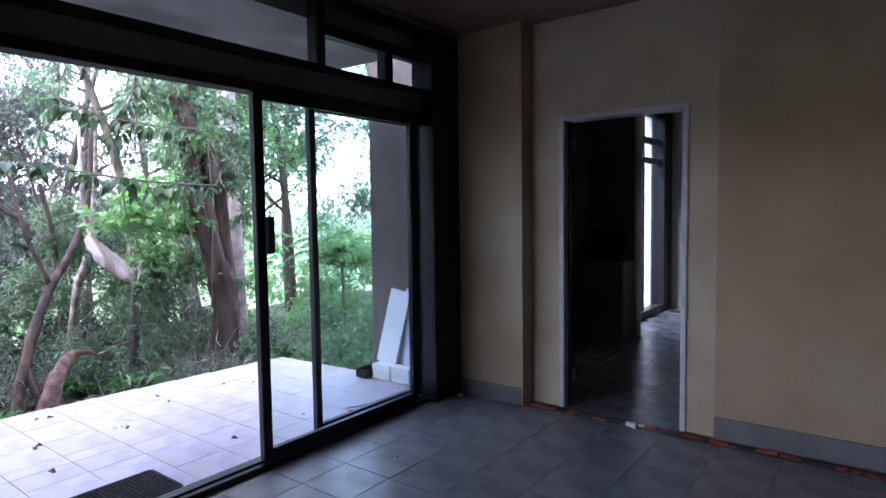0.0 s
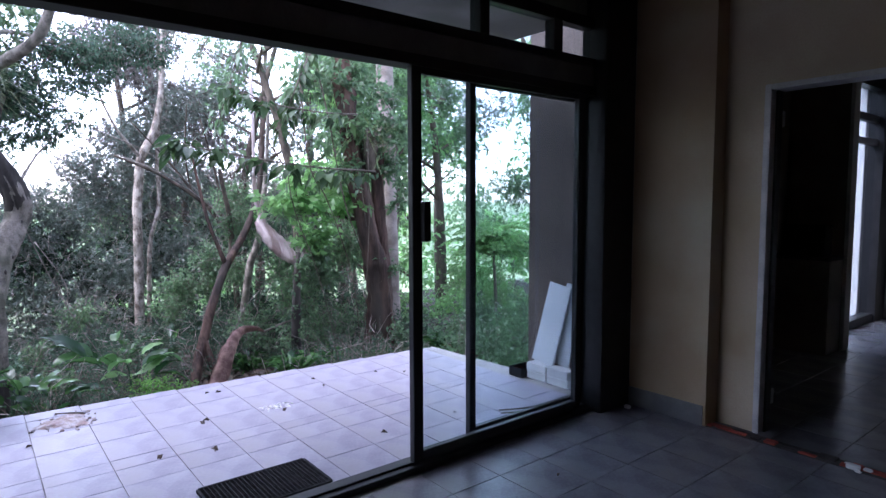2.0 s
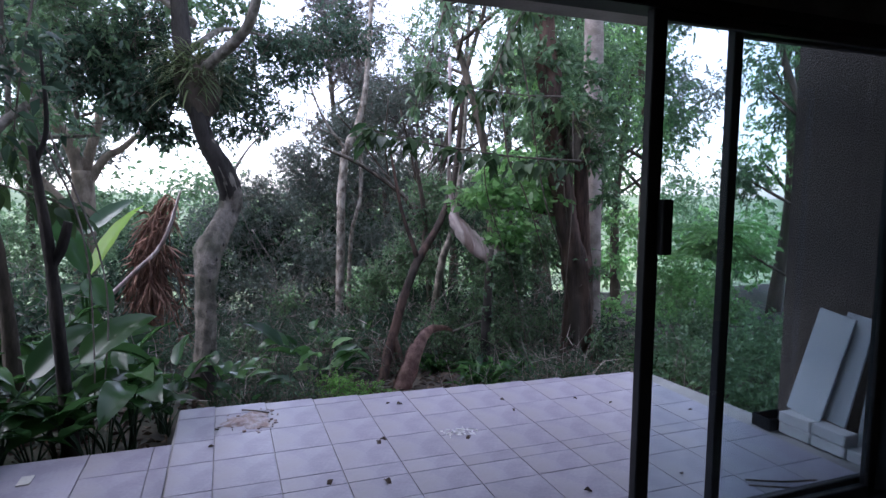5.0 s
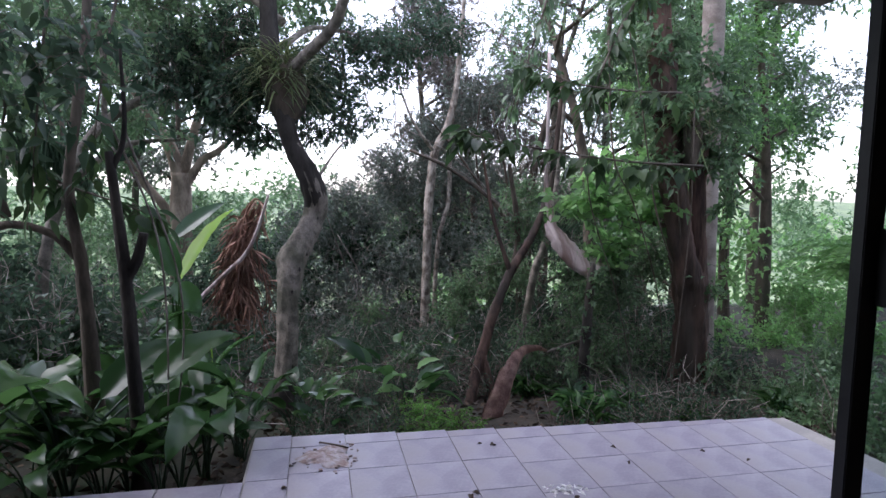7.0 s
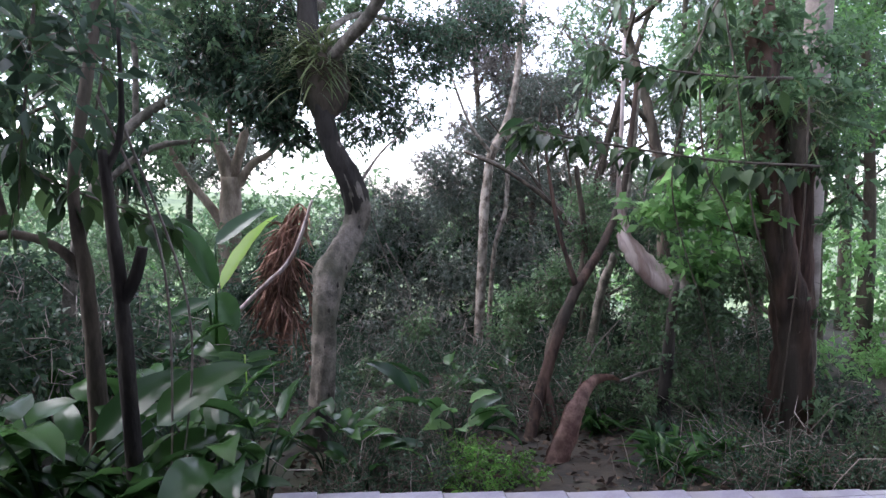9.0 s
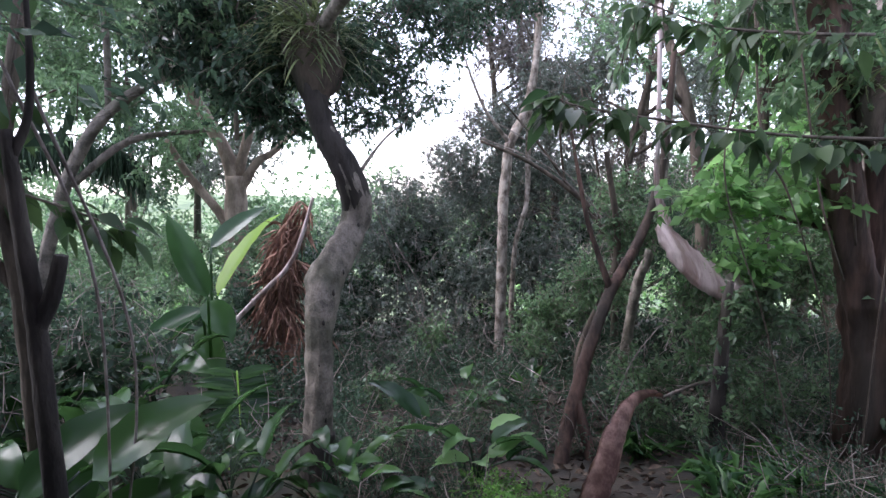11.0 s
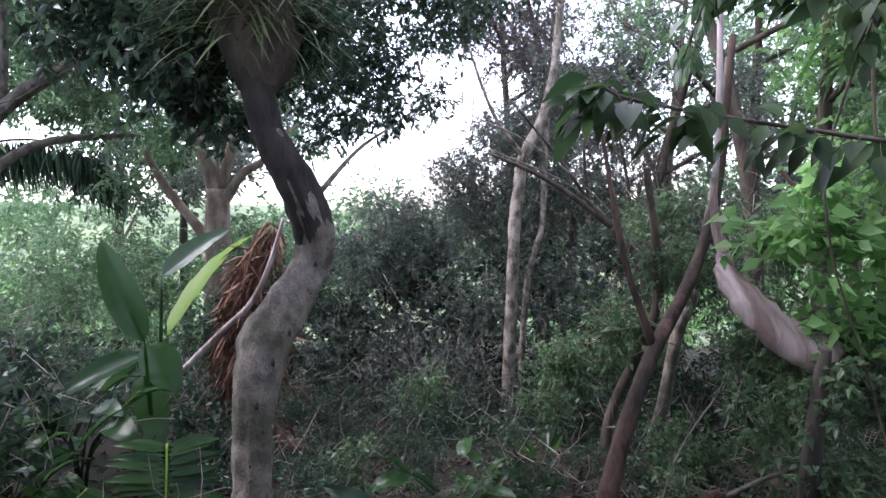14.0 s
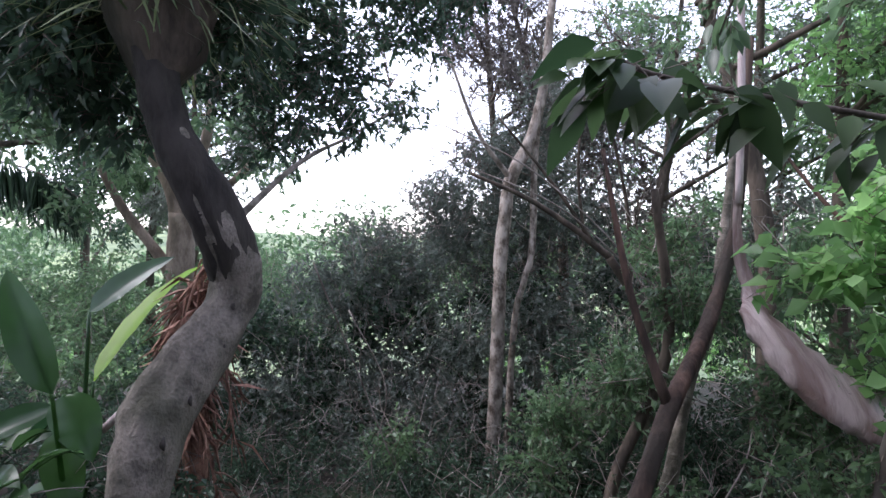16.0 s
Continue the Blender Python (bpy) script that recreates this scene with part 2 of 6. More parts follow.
def box(x0, x1, y0, y1, z0, z1, bevel=0.0):
    bm = bmesh.new()
    bmesh.ops.create_cube(bm, size=1.0, matrix=Matrix.Translation(((x0 + x1) / 2, (y0 + y1) / 2, (z0 + z1) / 2)) @ Matrix.Diagonal((abs(x1 - x0), abs(y1 - y0), abs(z1 - z0), 1)))
    if bevel:
        bmesh.ops.bevel(bm, geom=bm.edges[:], offset=bevel, segments=2, affect="EDGES")
    return bm


def thing(name, label, category, group="", at=(0, 0, 0)):
    ob = new(name)
    ob.location = at
    return tagged(ob, label, category, group)


def setting(name, bm, material, label=""):
    return part(name, bm, material, None, label, "structure")


def poly_prism(points, z0, z1):
    bm = bmesh.new()
    lo = [bm.verts.new((x, y, z0)) for x, y in points]
    hi = [bm.verts.new((x, y, z1)) for x, y in points]
    bm.faces.new(hi)
    bm.faces.new(lo[::-1])
    for i in range(len(points)):
        j = (i + 1) % len(points)
        bm.faces.new((lo[i], lo[j], hi[j], hi[i]))
    bmesh.ops.recalc_face_normals(bm, faces=bm.faces[:])
    return bm


def wall_with_holes(axis, v0, v1, a0, a1, z0, z1, holes):
    """A wall with real openings: along x (axis 'y': it stands at y v0..v1) or along y. holes: (a, a, z, z)."""
    us = sorted({a0, a1, *[h[0] for h in holes], *[h[1] for h in holes]})
    zs = sorted({z0, z1, *[h[2] for h in holes], *[h[3] for h in holes]})
    solid = lambda i, k: 0 <= i < len(us) - 1 and 0 <= k < len(zs) - 1 and not any(h[0] <= (us[i] + us[i + 1]) / 2 <= h[1] and h[2] <= (zs[k] + zs[k + 1]) / 2 <= h[3] for h in holes)
    bm = bmesh.new()
    P = (lambda u, v, z: (u, v, z)) if axis == "y" else (lambda u, v, z: (v, u, z))
    face = lambda *q: bm.faces.new([bm.verts.new(P(*p)) for p in q])
    for i in range(len(us) - 1):
        for k in range(len(zs) - 1):
            if not solid(i, k):
                continue
            u, w, b, t = us[i], us[i + 1], zs[k], zs[k + 1]
            face((u, v0, b), (w, v0, b), (w, v0, t), (u, v0, t))
            face((u, v1, b), (w, v1, b), (w, v1, t), (u, v1, t))
            if not solid(i - 1, k): face((u, v0, b), (u, v1, b), (u, v1, t), (u, v0, t))
            if not solid(i + 1, k): face((w, v0, b), (w, v1, b), (w, v1, t), (w, v0, t))
            if not solid(i, k - 1): face((u, v0, b), (w, v0, b), (w, v1, b), (u, v1, b))
            if not solid(i, k + 1): face((u, v0, t), (w, v0, t), (w, v1, t), (u, v1, t))
    bmesh.ops.remove_doubles(bm, verts=bm.verts[:], dist=1e-5)
    bmesh.ops.recalc_face_normals(bm, faces=bm.faces[:])
    return bm


def smooth_path(pts, n=6):
    """Points and radii resampled along a Catmull-Rom curve."""
    p = np.array(pts, float)
    p = np.vstack([2 * p[0] - p[1], p, 2 * p[-1] - p[-2]])
    out = []
    for i in range(1, len(p) - 2):
        for k in range(n):
            t = k / n
            out.append(0.5 * (2 * p[i] + (p[i + 1] - p[i - 1]) * t + (2 * p[i - 1] - 5 * p[i] + 4 * p[i + 1] - p[i + 2]) * t * t + (3 * p[i] - p[i - 1] - 3 * p[i + 1] + p[i + 2]) * t ** 3))
    out.append(p[-2])
    return np.array(out)


def tube(pts, seg=10, rough=0.0, n=6, bm=None, ridges=0):
    """A tapered limb through (x, y, z, radius) points, its skin uneven by rough."""
    q = smooth_path(pts, n)
    bm = bm or bmesh.new()
    rings, side = [], Vector((1, 0, 0))
    for i, row in enumerate(q):
        c = Vector(row[:3])
        d = Vector(q[min(i + 1, len(q) - 1)][:3]) - Vector(q[max(i - 1, 0)][:3])
        d.normalize()
        side = (side - d * side.dot(d)).normalized() if abs(side.dot(d)) < 0.98 else d.orthogonal().normalized()
        up = d.cross(side)
        ring = []
        for k in range(seg):
            a = 2 * math.pi * k / seg
            w = side * math.cos(a) + up * math.sin(a)
            r = max(row[3], 0.0015)
            r *= 1 + rough * noise.noise(Vector((w.x * 2.2, w.y * 2.2, 0)) + c * 3.1) + rough * 0.5 * noise.noise((c + w * r) * 11)
            if ridges:
                r *= 1 + 0.10 * math.sin(a * ridges + c.z * 1.3 + 1.6 * noise.noise(c * 2))
            ring.append(bm.verts.new(c + w * r))
        rings.append(ring)
    for a, b in zip(rings, rings[1:]):
        for k in range(seg):
            f = bm.faces.new((a[k], a[(k + 1) % seg], b[(k + 1) % seg], b[k]))
            f.smooth = True
    bm.faces.new(rings[0][::-1])
    bm.faces.new(rings[-1])
    return bm


def mesh_of(name, verts, faces, material, parent=None, label="", kind="", smooth=False):
    me = bpy.data.meshes.new(name)
    me.vertices.add(len(verts))
    me.vertices.foreach_set("co", np.asarray(verts, np.float32).ravel())
    k = faces.shape[1]
    me.loops.add(faces.size)
    me.loops.foreach_set("vertex_index", faces.astype(np.int32).ravel())
    me.polygons.add(len(faces))
    me.polygons.foreach_set("loop_start", (np.arange(len(faces)) * k).astype(np.int32))
    me.update(calc_edges=True)
    me.validate()
    if smooth:
        me.shade_smooth()
    me.materials.append(M[material])
    ob = new(name, me)
    ob.parent = parent
    return tagged(ob, label, kind=kind)


def unit(v):
    return v / np.maximum(np.linalg.norm(v, axis=1, keepdims=True), 1e-9)


def leaf_arrays(c, d, size, aspect=0.42, rng=None, fold=0.18, droop=0.25):
    """Leaves as folded diamonds at bases c, along d."""
    n = len(c)
    d = unit(d)
    r = unit(rng.normal(size=(n, 3)))
    s = unit(np.cross(d, r))
    u = np.cross(s, d)
    L = size[:, None]
    base, tip = c, c + d * L + np.array([0, 0, -1]) * L * droop
    mid = c + d * L * 0.45 + u * L * 0.04
    w = L * aspect * 0.5
    a = mid + s * w + u * L * fold * 0.5
    b = mid - s * w + u * L * fold * 0.5
    if n > 600:
        V = np.stack([base, a, tip, b], 1).reshape(-1, 3)
        i = np.arange(n)[:, None] * 4
        return V, np.concatenate([i + np.array([[0, 2, 1]]), i + np.array([[0, 3, 2]])])
    V = np.stack([base, a, tip, b, mid], 1).reshape(-1, 3)
    i = np.arange(n)[:, None] * 5
    F = np.concatenate([i + np.array([[0, 4, 1]]), i + np.array([[1, 4, 2]]), i + np.array([[2, 4, 3]]), i + np.array([[3, 4, 0]])])
    return V, F


def oval_arrays(c, d, size, aspect, rng, droop=0.3):
    """Broader leaves with a rounded outline, a fold along the midrib and a bent tip."""
    n = len(c)
    d = unit(d)
    r = unit(rng.normal(size=(n, 3)) * np.array([0.45, 0.45, 0.45]) + np.array([0, 0, 1.0]))
    s = unit(np.cross(d, r))
    u = np.cross(s, d)
    L = size[:, None]
    rows = []
    for t, w in ((0, 0.02), (0.14, 0.55), (0.34, 0.98), (0.56, 0.92), (0.78, 0.52), (1.0, 0.01)):
        m = c + d * L * t + np.array([0, 0, -1.0]) * L * droop * t * t
        ww = L * aspect * 0.5 * w
        rows += [m - s * ww + u * ww * 0.28, m, m + s * ww + u * ww * 0.28]
    V = np.stack(rows, 1).reshape(-1, 3)
    i = np.arange(n)[:, None] * 18
    F = np.concatenate([i + np.array([[3 * k + a, 3 * k + a + 1, 3 * k + a + 4, 3 * k + a + 3]]) for k in range(5) for a in (0, 1)])
    return V, F


def sprays(centres, radii, count, size, rng, flat=0.0, per=9, reach=0.16, aspect=0.42, droop=0.25):
    """Leaves set along short sprays that fill uneven clumps. Returns leaf arrays and the spray lines."""
    centres, radii = np.array(centres, float), np.array(radii, float)
    if radii.ndim == 1:
        radii = np.repeat(radii[:, None], 3, 1)
    vol = radii.prod(1) ** 0.8
    k = rng.choice(len(centres), max(1, count // per), p=vol / vol.sum())
    o = unit(rng.normal(size=(len(k), 3))) * (rng.random((len(k), 1)) ** 0.45)
    wob = 0.75 + 0.4 * np.sin(o[:, :1] * 7 + k[:, None]) * np.cos(o[:, 1:2] * 6 + o[:, 2:] * 5)
    p = centres[k] + o * radii[k] * wob
    d = unit(o + rng.normal(size=o.shape) * 0.8 + np.array([0, 0, 0.1]))
    d[:, 2] *= 1 - flat
    t = (np.arange(per) + rng.random(per) * 0.3) / per
    c = (p[:, None, :] + d[:, None, :] * (t[None, :, None] * reach)).reshape(-1, 3)
    dd = np.repeat(d, per, 0) * 0.6 + rng.normal(size=(len(c), 3)) * 0.65
    dd[:, 2] *= 1 - flat
    s = size * (0.55 + 0.8 * rng.random(len(c)))
    return leaf_arrays(c, dd, s, aspect, rng, droop=droop), (p, p + d * reach)


def twig_arrays(a, b, r, rng, bend=0.15):
    """Thin three-sided twigs from a to b, bent in the middle."""
    n = len(a)
    d = unit(b - a)
    L = np.linalg.norm(b - a, axis=1, keepdims=True)
    s = unit(np.cross(d, unit(rng.normal(size=(n, 3)))))
    u = np.cross(s, d)
    m = (a + b) / 2 + s * L * bend * rng.normal(size=(n, 1))
    ring = lambda c, w: [c + s * w, c - s * w * 0.5 + u * w * 0.87, c - s * w * 0.5 - u * w * 0.87]
    V = np.stack(ring(a, r) + ring(m, r * 0.8) + ring(b, r * 0.4), 1).reshape(-1, 3)
    i = np.arange(n)[:, None] * 9
    q = []
    for o in (0, 3):
        for k in range(3):
            l = (k + 1) % 3
            q.append(i + np.array([[o + k, o + l, o + 3 + l, o + 3 + k]]))
    return V, np.concatenate(q)


# ---- the ground ----
def ground_z(x, y):
    """Height of the ground: level by the house, falling away into a wooded valley, with hills far off."""
    x, y = np.asarray(x, float), np.asarray(y, float)
    away = np.clip(-4.7 - x, 0, None)
    z = -0.22 - 0.5 * (1 - np.exp(-away / 2.2)) - 0.09 * np.clip(away - 3, 0, 60) - 0.10 * np.clip(away - 10, 0, 60)
    z = z + 0.06 * np.sin(x * 1.7 + y) * np.cos(y * 1.3)
    r = np.hypot(x, y)
    far = np.clip((r - 90) / 160, 0, 1)
    return z + (far * far * (3 - 2 * far)) * (8 + 9 * np.sin(np.arctan2(y, x) * 7 + 1.2) + 6 * np.cos(np.arctan2(y, x) * 13))


def ground_sheet():
    rs = np.concatenate([np.arange(0, 16, 0.4), np.geomspace(16, 2500, 60)])
    th = np.linspace(0, 2 * np.pi, 181)[:-1]
    R, T = np.meshgrid(rs[1:], th, indexing="ij")
    X, Y = R * np.cos(T) - 4, R * np.sin(T) + 3
    V = np.stack([X, Y, ground_z(X, Y)], -1).reshape(-1, 3)
    nr, nth = R.shape
    i, j = np.meshgrid(np.arange(nr - 1), np.arange(nth), indexing="ij")
    a, b = (i * nth + j).ravel(), (i * nth + (j + 1) % nth).ravel()
    F = np.stack([a, a + nth, b + nth, b], 1)
    V = np.vstack([V, [[-4, 3, float(ground_z(-4, 3))]]])
    ob = mesh_of("ground", V, F, "soil", None, "soil with leaf litter falling away from the terrace, coloured dark for shade", "structure", True)
    ob.data.materials.append(M["far_green"])
    idx = (np.repeat(np.arange(nr - 1), nth) > 40).astype(np.int32)
    ob.data.polygons.foreach_set("material_index", idx)
    return ob


ground_sheet()

# ---- the house: floors, walls, ceiling ----
GX = -2.73      # plane of the glazing
TOP = 2.72      # ceiling
setting("floor", box(GX - 0.02, 3.6, -2.2, 11.4, -0.15, -0.004), "room_grout", "grey grout bed of the grey tiled room floor")
setting("ceiling", box(GX - 0.02, 3.6, -2.2, 11.4, TOP, TOP + 0.15), "ceiling", "brown stained ceiling of the unlit rooms")
# south and east walls are never in view; added to darken the room
setting("wall_south", box(GX - 0.15, 3.6, -2.35, -2.2, -0.15, TOP), "cream", "unseen cream wall added behind the walker to keep light out")
setting("wall_east", box(3.6, 3.75, -2.35, 11.55, -0.15, TOP), "cream", "unseen cream side wall added to keep light out")
setting("wall_north", wall_with_holes("y", 6.39, 6.52, -2.06, -0.80, 0, TOP, [(-1.82, -0.99, 0, 2.035)]), "infill", "bare beige infill wall round the doorway")
setting("wall_north_east", box(-0.80, 3.6, 6.375, 6.52, 0, TOP), "cream", "cream painted wall beside the doorway")
setting("pier", box(-2.60, -2.06, 6.25, 6.52, 0, TOP), "cream", "cream painted pier beside the glazing")
setting("baseboard_pier", box(-2.60, -2.075, 6.238, 6.25, 0, 0.125, 0.002), "skirt", "dark grey skirting tile on the pier")
setting("baseboard_east", box(-0.80, 3.6, 6.362, 6.375, 0, 0.135, 0.002), "skirt", "dark grey skirting tile on the cream wall")
# the stub stands unlit; its darkness is put into the colour
setting("wall_cross", box(GX, -2.22, 9.0, 9.12, 0, TOP), "darkwall", "wall stub in the far room, unlit dark put into its brown")
setting("wall_cross_edge", box(-2.22, -2.19, 8.99, 9.13, 0, TOP), "plaster", "pale plastered edge of the dark wall stub")
setting("wall_far_side", box(0.6, 0.72, 6.52, 11.2, 0, TOP), "cream", "cream side wall of the far room")
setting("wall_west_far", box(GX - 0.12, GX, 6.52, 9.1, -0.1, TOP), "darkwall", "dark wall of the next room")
setting("wall_far", wall_with_holes("y", 11.15, 11.5, GX - 0.1, 0.7, 0, TOP,
        [(-2.27, -1.5, 1.95, 2.36), (-2.25, -1.85, 1.23, 1.60), (-2.25, -1.85, 0.68, 1.10), (-2.25, -1.85, 0.15, 0.57)]), "plaster", "pale plastered end wall with three niches and a high window")
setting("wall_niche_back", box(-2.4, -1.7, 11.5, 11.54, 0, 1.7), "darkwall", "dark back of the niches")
setting("terrace_slab", poly_prism([(-2.75, -2.2), (-2.75, 6.33), (-4.74, 6.2), (-4.99, 2.765), (-4.40, 2.755), (-4.46, -2.2)], -0.16, -0.008), "slab", "concrete slab under the terrace tiles")
setting("soffit", box(-4.42, GX - 0.03, -2.2, 5.95, 2.56, 2.74), "soffit", "stained concrete slab that roofs the terrace")
setting("roof", box(-2.76, 3.8, -2.4, 11.6, 2.87, 3.1), "slab", "concrete roof slab")
setting("wall_terrace", box(-3.69, -2.76, 6.40, 6.62, -0.3, 2.74, 0.006), "pebble", "brown-grey pebble-dash wall at the end of the terrace")


# ---- glazing ----
def bar(name, x0, x1, y0, y1, z0, z1, parent, material="black", label=""):
    return part(name, box(x0, x1, y0, y1, z0, z1, 0.003), material, parent, label)


def glazing():
    w = thing("window_wall", "black aluminium sliding door and transom wall, open to the terrace", "glazing")
    w["kind"] = "structure"
    bar("track", GX - 0.07, GX + 0.06, -2.2, 5.95, 0.0, 0.030, w)
    bar("track_rib", GX + 0.015, GX + 0.022, -2.2, 5.95, 0.030, 0.042, w)
    bar("post", GX - 0.06, GX + 0.13, 5.93, 6.25, 0, TOP, w)
    bar("header_bottom", GX - 0.05, GX + 0.06, -2.2, 5.93, 2.055, 2.11, w)
    bar("header_band", GX - 0.03, GX + 0.035, -2.2, 5.93, 2.11, 2.235, w, "band", "dull grey metal band")
    bar("header_top", GX - 0.05, GX + 0.05, -2.2, 5.93, 2.235, 2.285, w)
    bar("top_rail", GX - 0.04, GX + 0.04, -2.2, 5.93, 2.665, 2.72, w)
    for y in (4.945, 1.6, -1.2):
        bar("mullion", GX - 0.04, GX + 0.045, y, y + 0.07, 2.285, 2.665, w)
    bar("transom", GX - 0.035, GX + 0.04, 5.015, 5.93, 2.47, 2.54, w)
    bar("transom_mullion", GX - 0.035, GX + 0.04, 5.54, 5.62, 2.285, 2.47, w)
    for y0, y1, z0, z1 in ((-1.13, 1.6, 2.285, 2.665), (1.67, 4.945, 2.285, 2.665), (5.015, 5.54, 2.285, 2.47), (5.62, 5.93, 2.285, 2.47), (5.015, 5.93, 2.54, 2.665)):
        p = bar("pane", GX - 0.003, GX + 0.003, y0, y1, z0, z1, w, "glass")
        p.visible_shadow = False

    def leaf(name, label, x, y0, y1, wl, wr):
        s = thing(name, label, "door")
        s["kind"] = "structure"
        bar("stile", x - 0.02, x + 0.02, y0, y0 + wl, 0.045, 2.055, s)
        bar("stile", x - 0.02, x + 0.02, y1 - wr, y1, 0.045, 2.055, s)
        bar("bottom_rail", x - 0.018, x + 0.018, y0 + wl, y1 - wr, 0.045, 0.10, s)
        bar("top_rail", x - 0.018, x + 0.018, y0 + wl, y1 - wr, 2.02, 2.055, s)
        g = bar("pane", x - 0.003, x + 0.003, y0 + wl, y1 - wr, 0.10, 2.02, s, "glass")
        g.visible_shadow = False
        return s

    leaf("door_1", "fixed pane in black aluminium frame beside the pebble-dash wall", GX - 0.04, 4.93, 5.925, 0.045, 0.03)
    s = leaf("door_2", "sliding glass door leaf in black aluminium, pushed open", GX + 0.03, 4.49, 5.82, 0.06, 0.05)
    bar("door_handle", GX + 0.05, GX + 0.085, 4.535, 4.58, 1.19, 1.39, s, "black", "black moulded pull handle")


glazing()


def far_glazing():
    w = thing("window_far", "tall black framed window of the far room", "glazing")
    w["kind"] = "structure"
    x = GX + 0.20
    bar("post", x - 0.1, x + 0.08, 10.80, 11.14, 0, TOP, w)
    bar("sill", x - 0.05, x + 0.06, 9.13, 10.80, 0, 0.09, w)
    bar("rail", x - 0.03, x + 0.03, 9.13, 10.80, 1.99, 2.06, w)
    bar("rail", x - 0.03, x + 0.03, 9.13, 10.80, 2.24, 2.32, w)
    bar("head", x - 0.05, x + 0.06, 9.13, 10.80, 2.60, TOP, w)
    for y in (9.13, 10.10):
        bar("mullion", x - 0.03, x + 0.03, y, y + 0.05, 0.09, 2.60, w)
    for z0, z1 in ((0.09, 1.99), (2.06, 2.24), (2.32, 2.60)):
        g = bar("pane", x - 0.003, x + 0.003, 9.18, 10.80, z0, z1, w, "glass")
        g.visible_shadow = False
    h = thing("window_high", "small high window in a dark frame over the niches", "window")
    h["kind"] = "structure"
    for n, b in (("frame", (-2.27, -1.5, 11.16, 11.22, 1.95, 1.985)), ("frame", (-2.27, -1.5, 11.16, 11.22, 2.325, 2.36)),
                 ("frame", (-2.27, -2.235, 11.16, 11.22, 1.985, 2.325)), ("frame", (-1.535, -1.5, 11.16, 11.22, 1.985, 2.325))):
        part(n, box(*b, 0.003), "black", h)
    part("pane", box(-2.235, -1.535, 11.187, 11.193, 1.985, 2.325), "glass", h).visible_shadow = False


far_glazing()
setting("wall_behind", box(-2.55, 2.0, 12.3, 12.5, -0.3, 3.4), "plaster", "plain wall seen through the high window")
setting("column_far", box(-2.80, -2.64, 10.92, 11.5, -0.3, 2.9, 0.004), "white", "white painted column outside the far window")


def door_frame():
    f = thing("door_3", "grey steel door frame without a leaf before the dark room", "door")
    f["kind"] = "structure"
    part("jamb", box(-1.835, -1.80, 6.375, 6.53, 0, 2.05, 0.004), "steel", f)
    part("jamb", box(-1.005, -0.97, 6.375, 6.53, 0, 2.05, 0.004), "steel", f)
    part("lintel", box(-1.80, -1.005, 6.375, 6.53, 2.02, 2.05, 0.004), "steel", f)
    part("stop", box(-1.80, -1.785, 6.44, 6.50, 0.0, 2.02, 0.002), "black", f, "dark inner door stop")
    for z in (0.16, 1.82):
        part("hinge", box(-1.80, -1.785, 6.50, 6.54, z, z + 0.09, 0.003), "steel", f)


door_frame()


# ---- vegetation helpers ----
def foliage(name, parent, clumps, count, size, material, seed, twig="twig", twig_r=0.003, flat=0.0, per=9, reach=0.16, aspect=0.52, droop=0.25, twigs=True, twig_part="twigs"):
    """A crown of small leaves on sprays round the clumps (x, y, z, radius), with its twigs."""
    rng = np.random.default_rng(seed)
    c = np.array(clumps, float)
    rad = np.stack([c[:, 3], c[:, 3], c[:, 3] * 0.8], 1)
    (V, F), (a, b) = sprays(c[:, :3], rad, count, size, rng, flat, per, reach, aspect, droop)
    ob = mesh_of(name, V, F, material, parent)
    if twigs:
        k = min(len(a), 2500)
        V, F = twig_arrays(a[:k], b[:k], twig_r, rng)
        mesh_of("twig_mass", V, F, twig, parent, kind="stuff")
    return ob


def tree(name, label, trunk, limbs, bark, crown=(), seg=14, rough=0.12, ridges=0):
    """Trunk and limbs as (x, y, z, radius) rows; crown: keyword rows for foliage()."""
    t = thing(name, label, "tree")
    part("trunk", tube(trunk, seg, rough, 12, ridges=ridges), bark, t)
    for l in limbs:
        part("limb", tube(l, 8, rough, 5), bark, t)
    for c in crown:
        foliage(parent=t, **c)
    return t


def fine_branches(parent, starts, seed, n=8, length=0.9, r=0.009, material="twig", spread=0.9, up=0.3):
    """Forking bare branches that fill a crown between limbs and twigs."""
    rng = np.random.default_rng(seed)
    A, B = [], []
    for s in starts:
        for _ in range(n):
            p = np.array(s[:3], float)
            d = rng.normal(size=3) * spread + np.array([0, 0, up])
            d /= np.linalg.norm(d)
            for k in range(5):
                q = p + d * length / 5 * (0.7 + 0.6 * rng.random())
                A.append([*p, r * (1 - k / 6)])
                B.append(q)
                if rng.random() < 0.6:
                    e = d + rng.normal(size=3) * 0.7
                    A.append([*q, r * 0.5])
                    B.append(q + e * length / 6)
                p, d = q, d + rng.normal(size=3) * 0.28
    A, B = np.array(A), np.array(B)
    V, F = twig_arrays(A[:, :3], B, A[:, 3:4], rng, 0.06)
    return mesh_of("branch_mass", V, F, material, parent, kind="stuff")


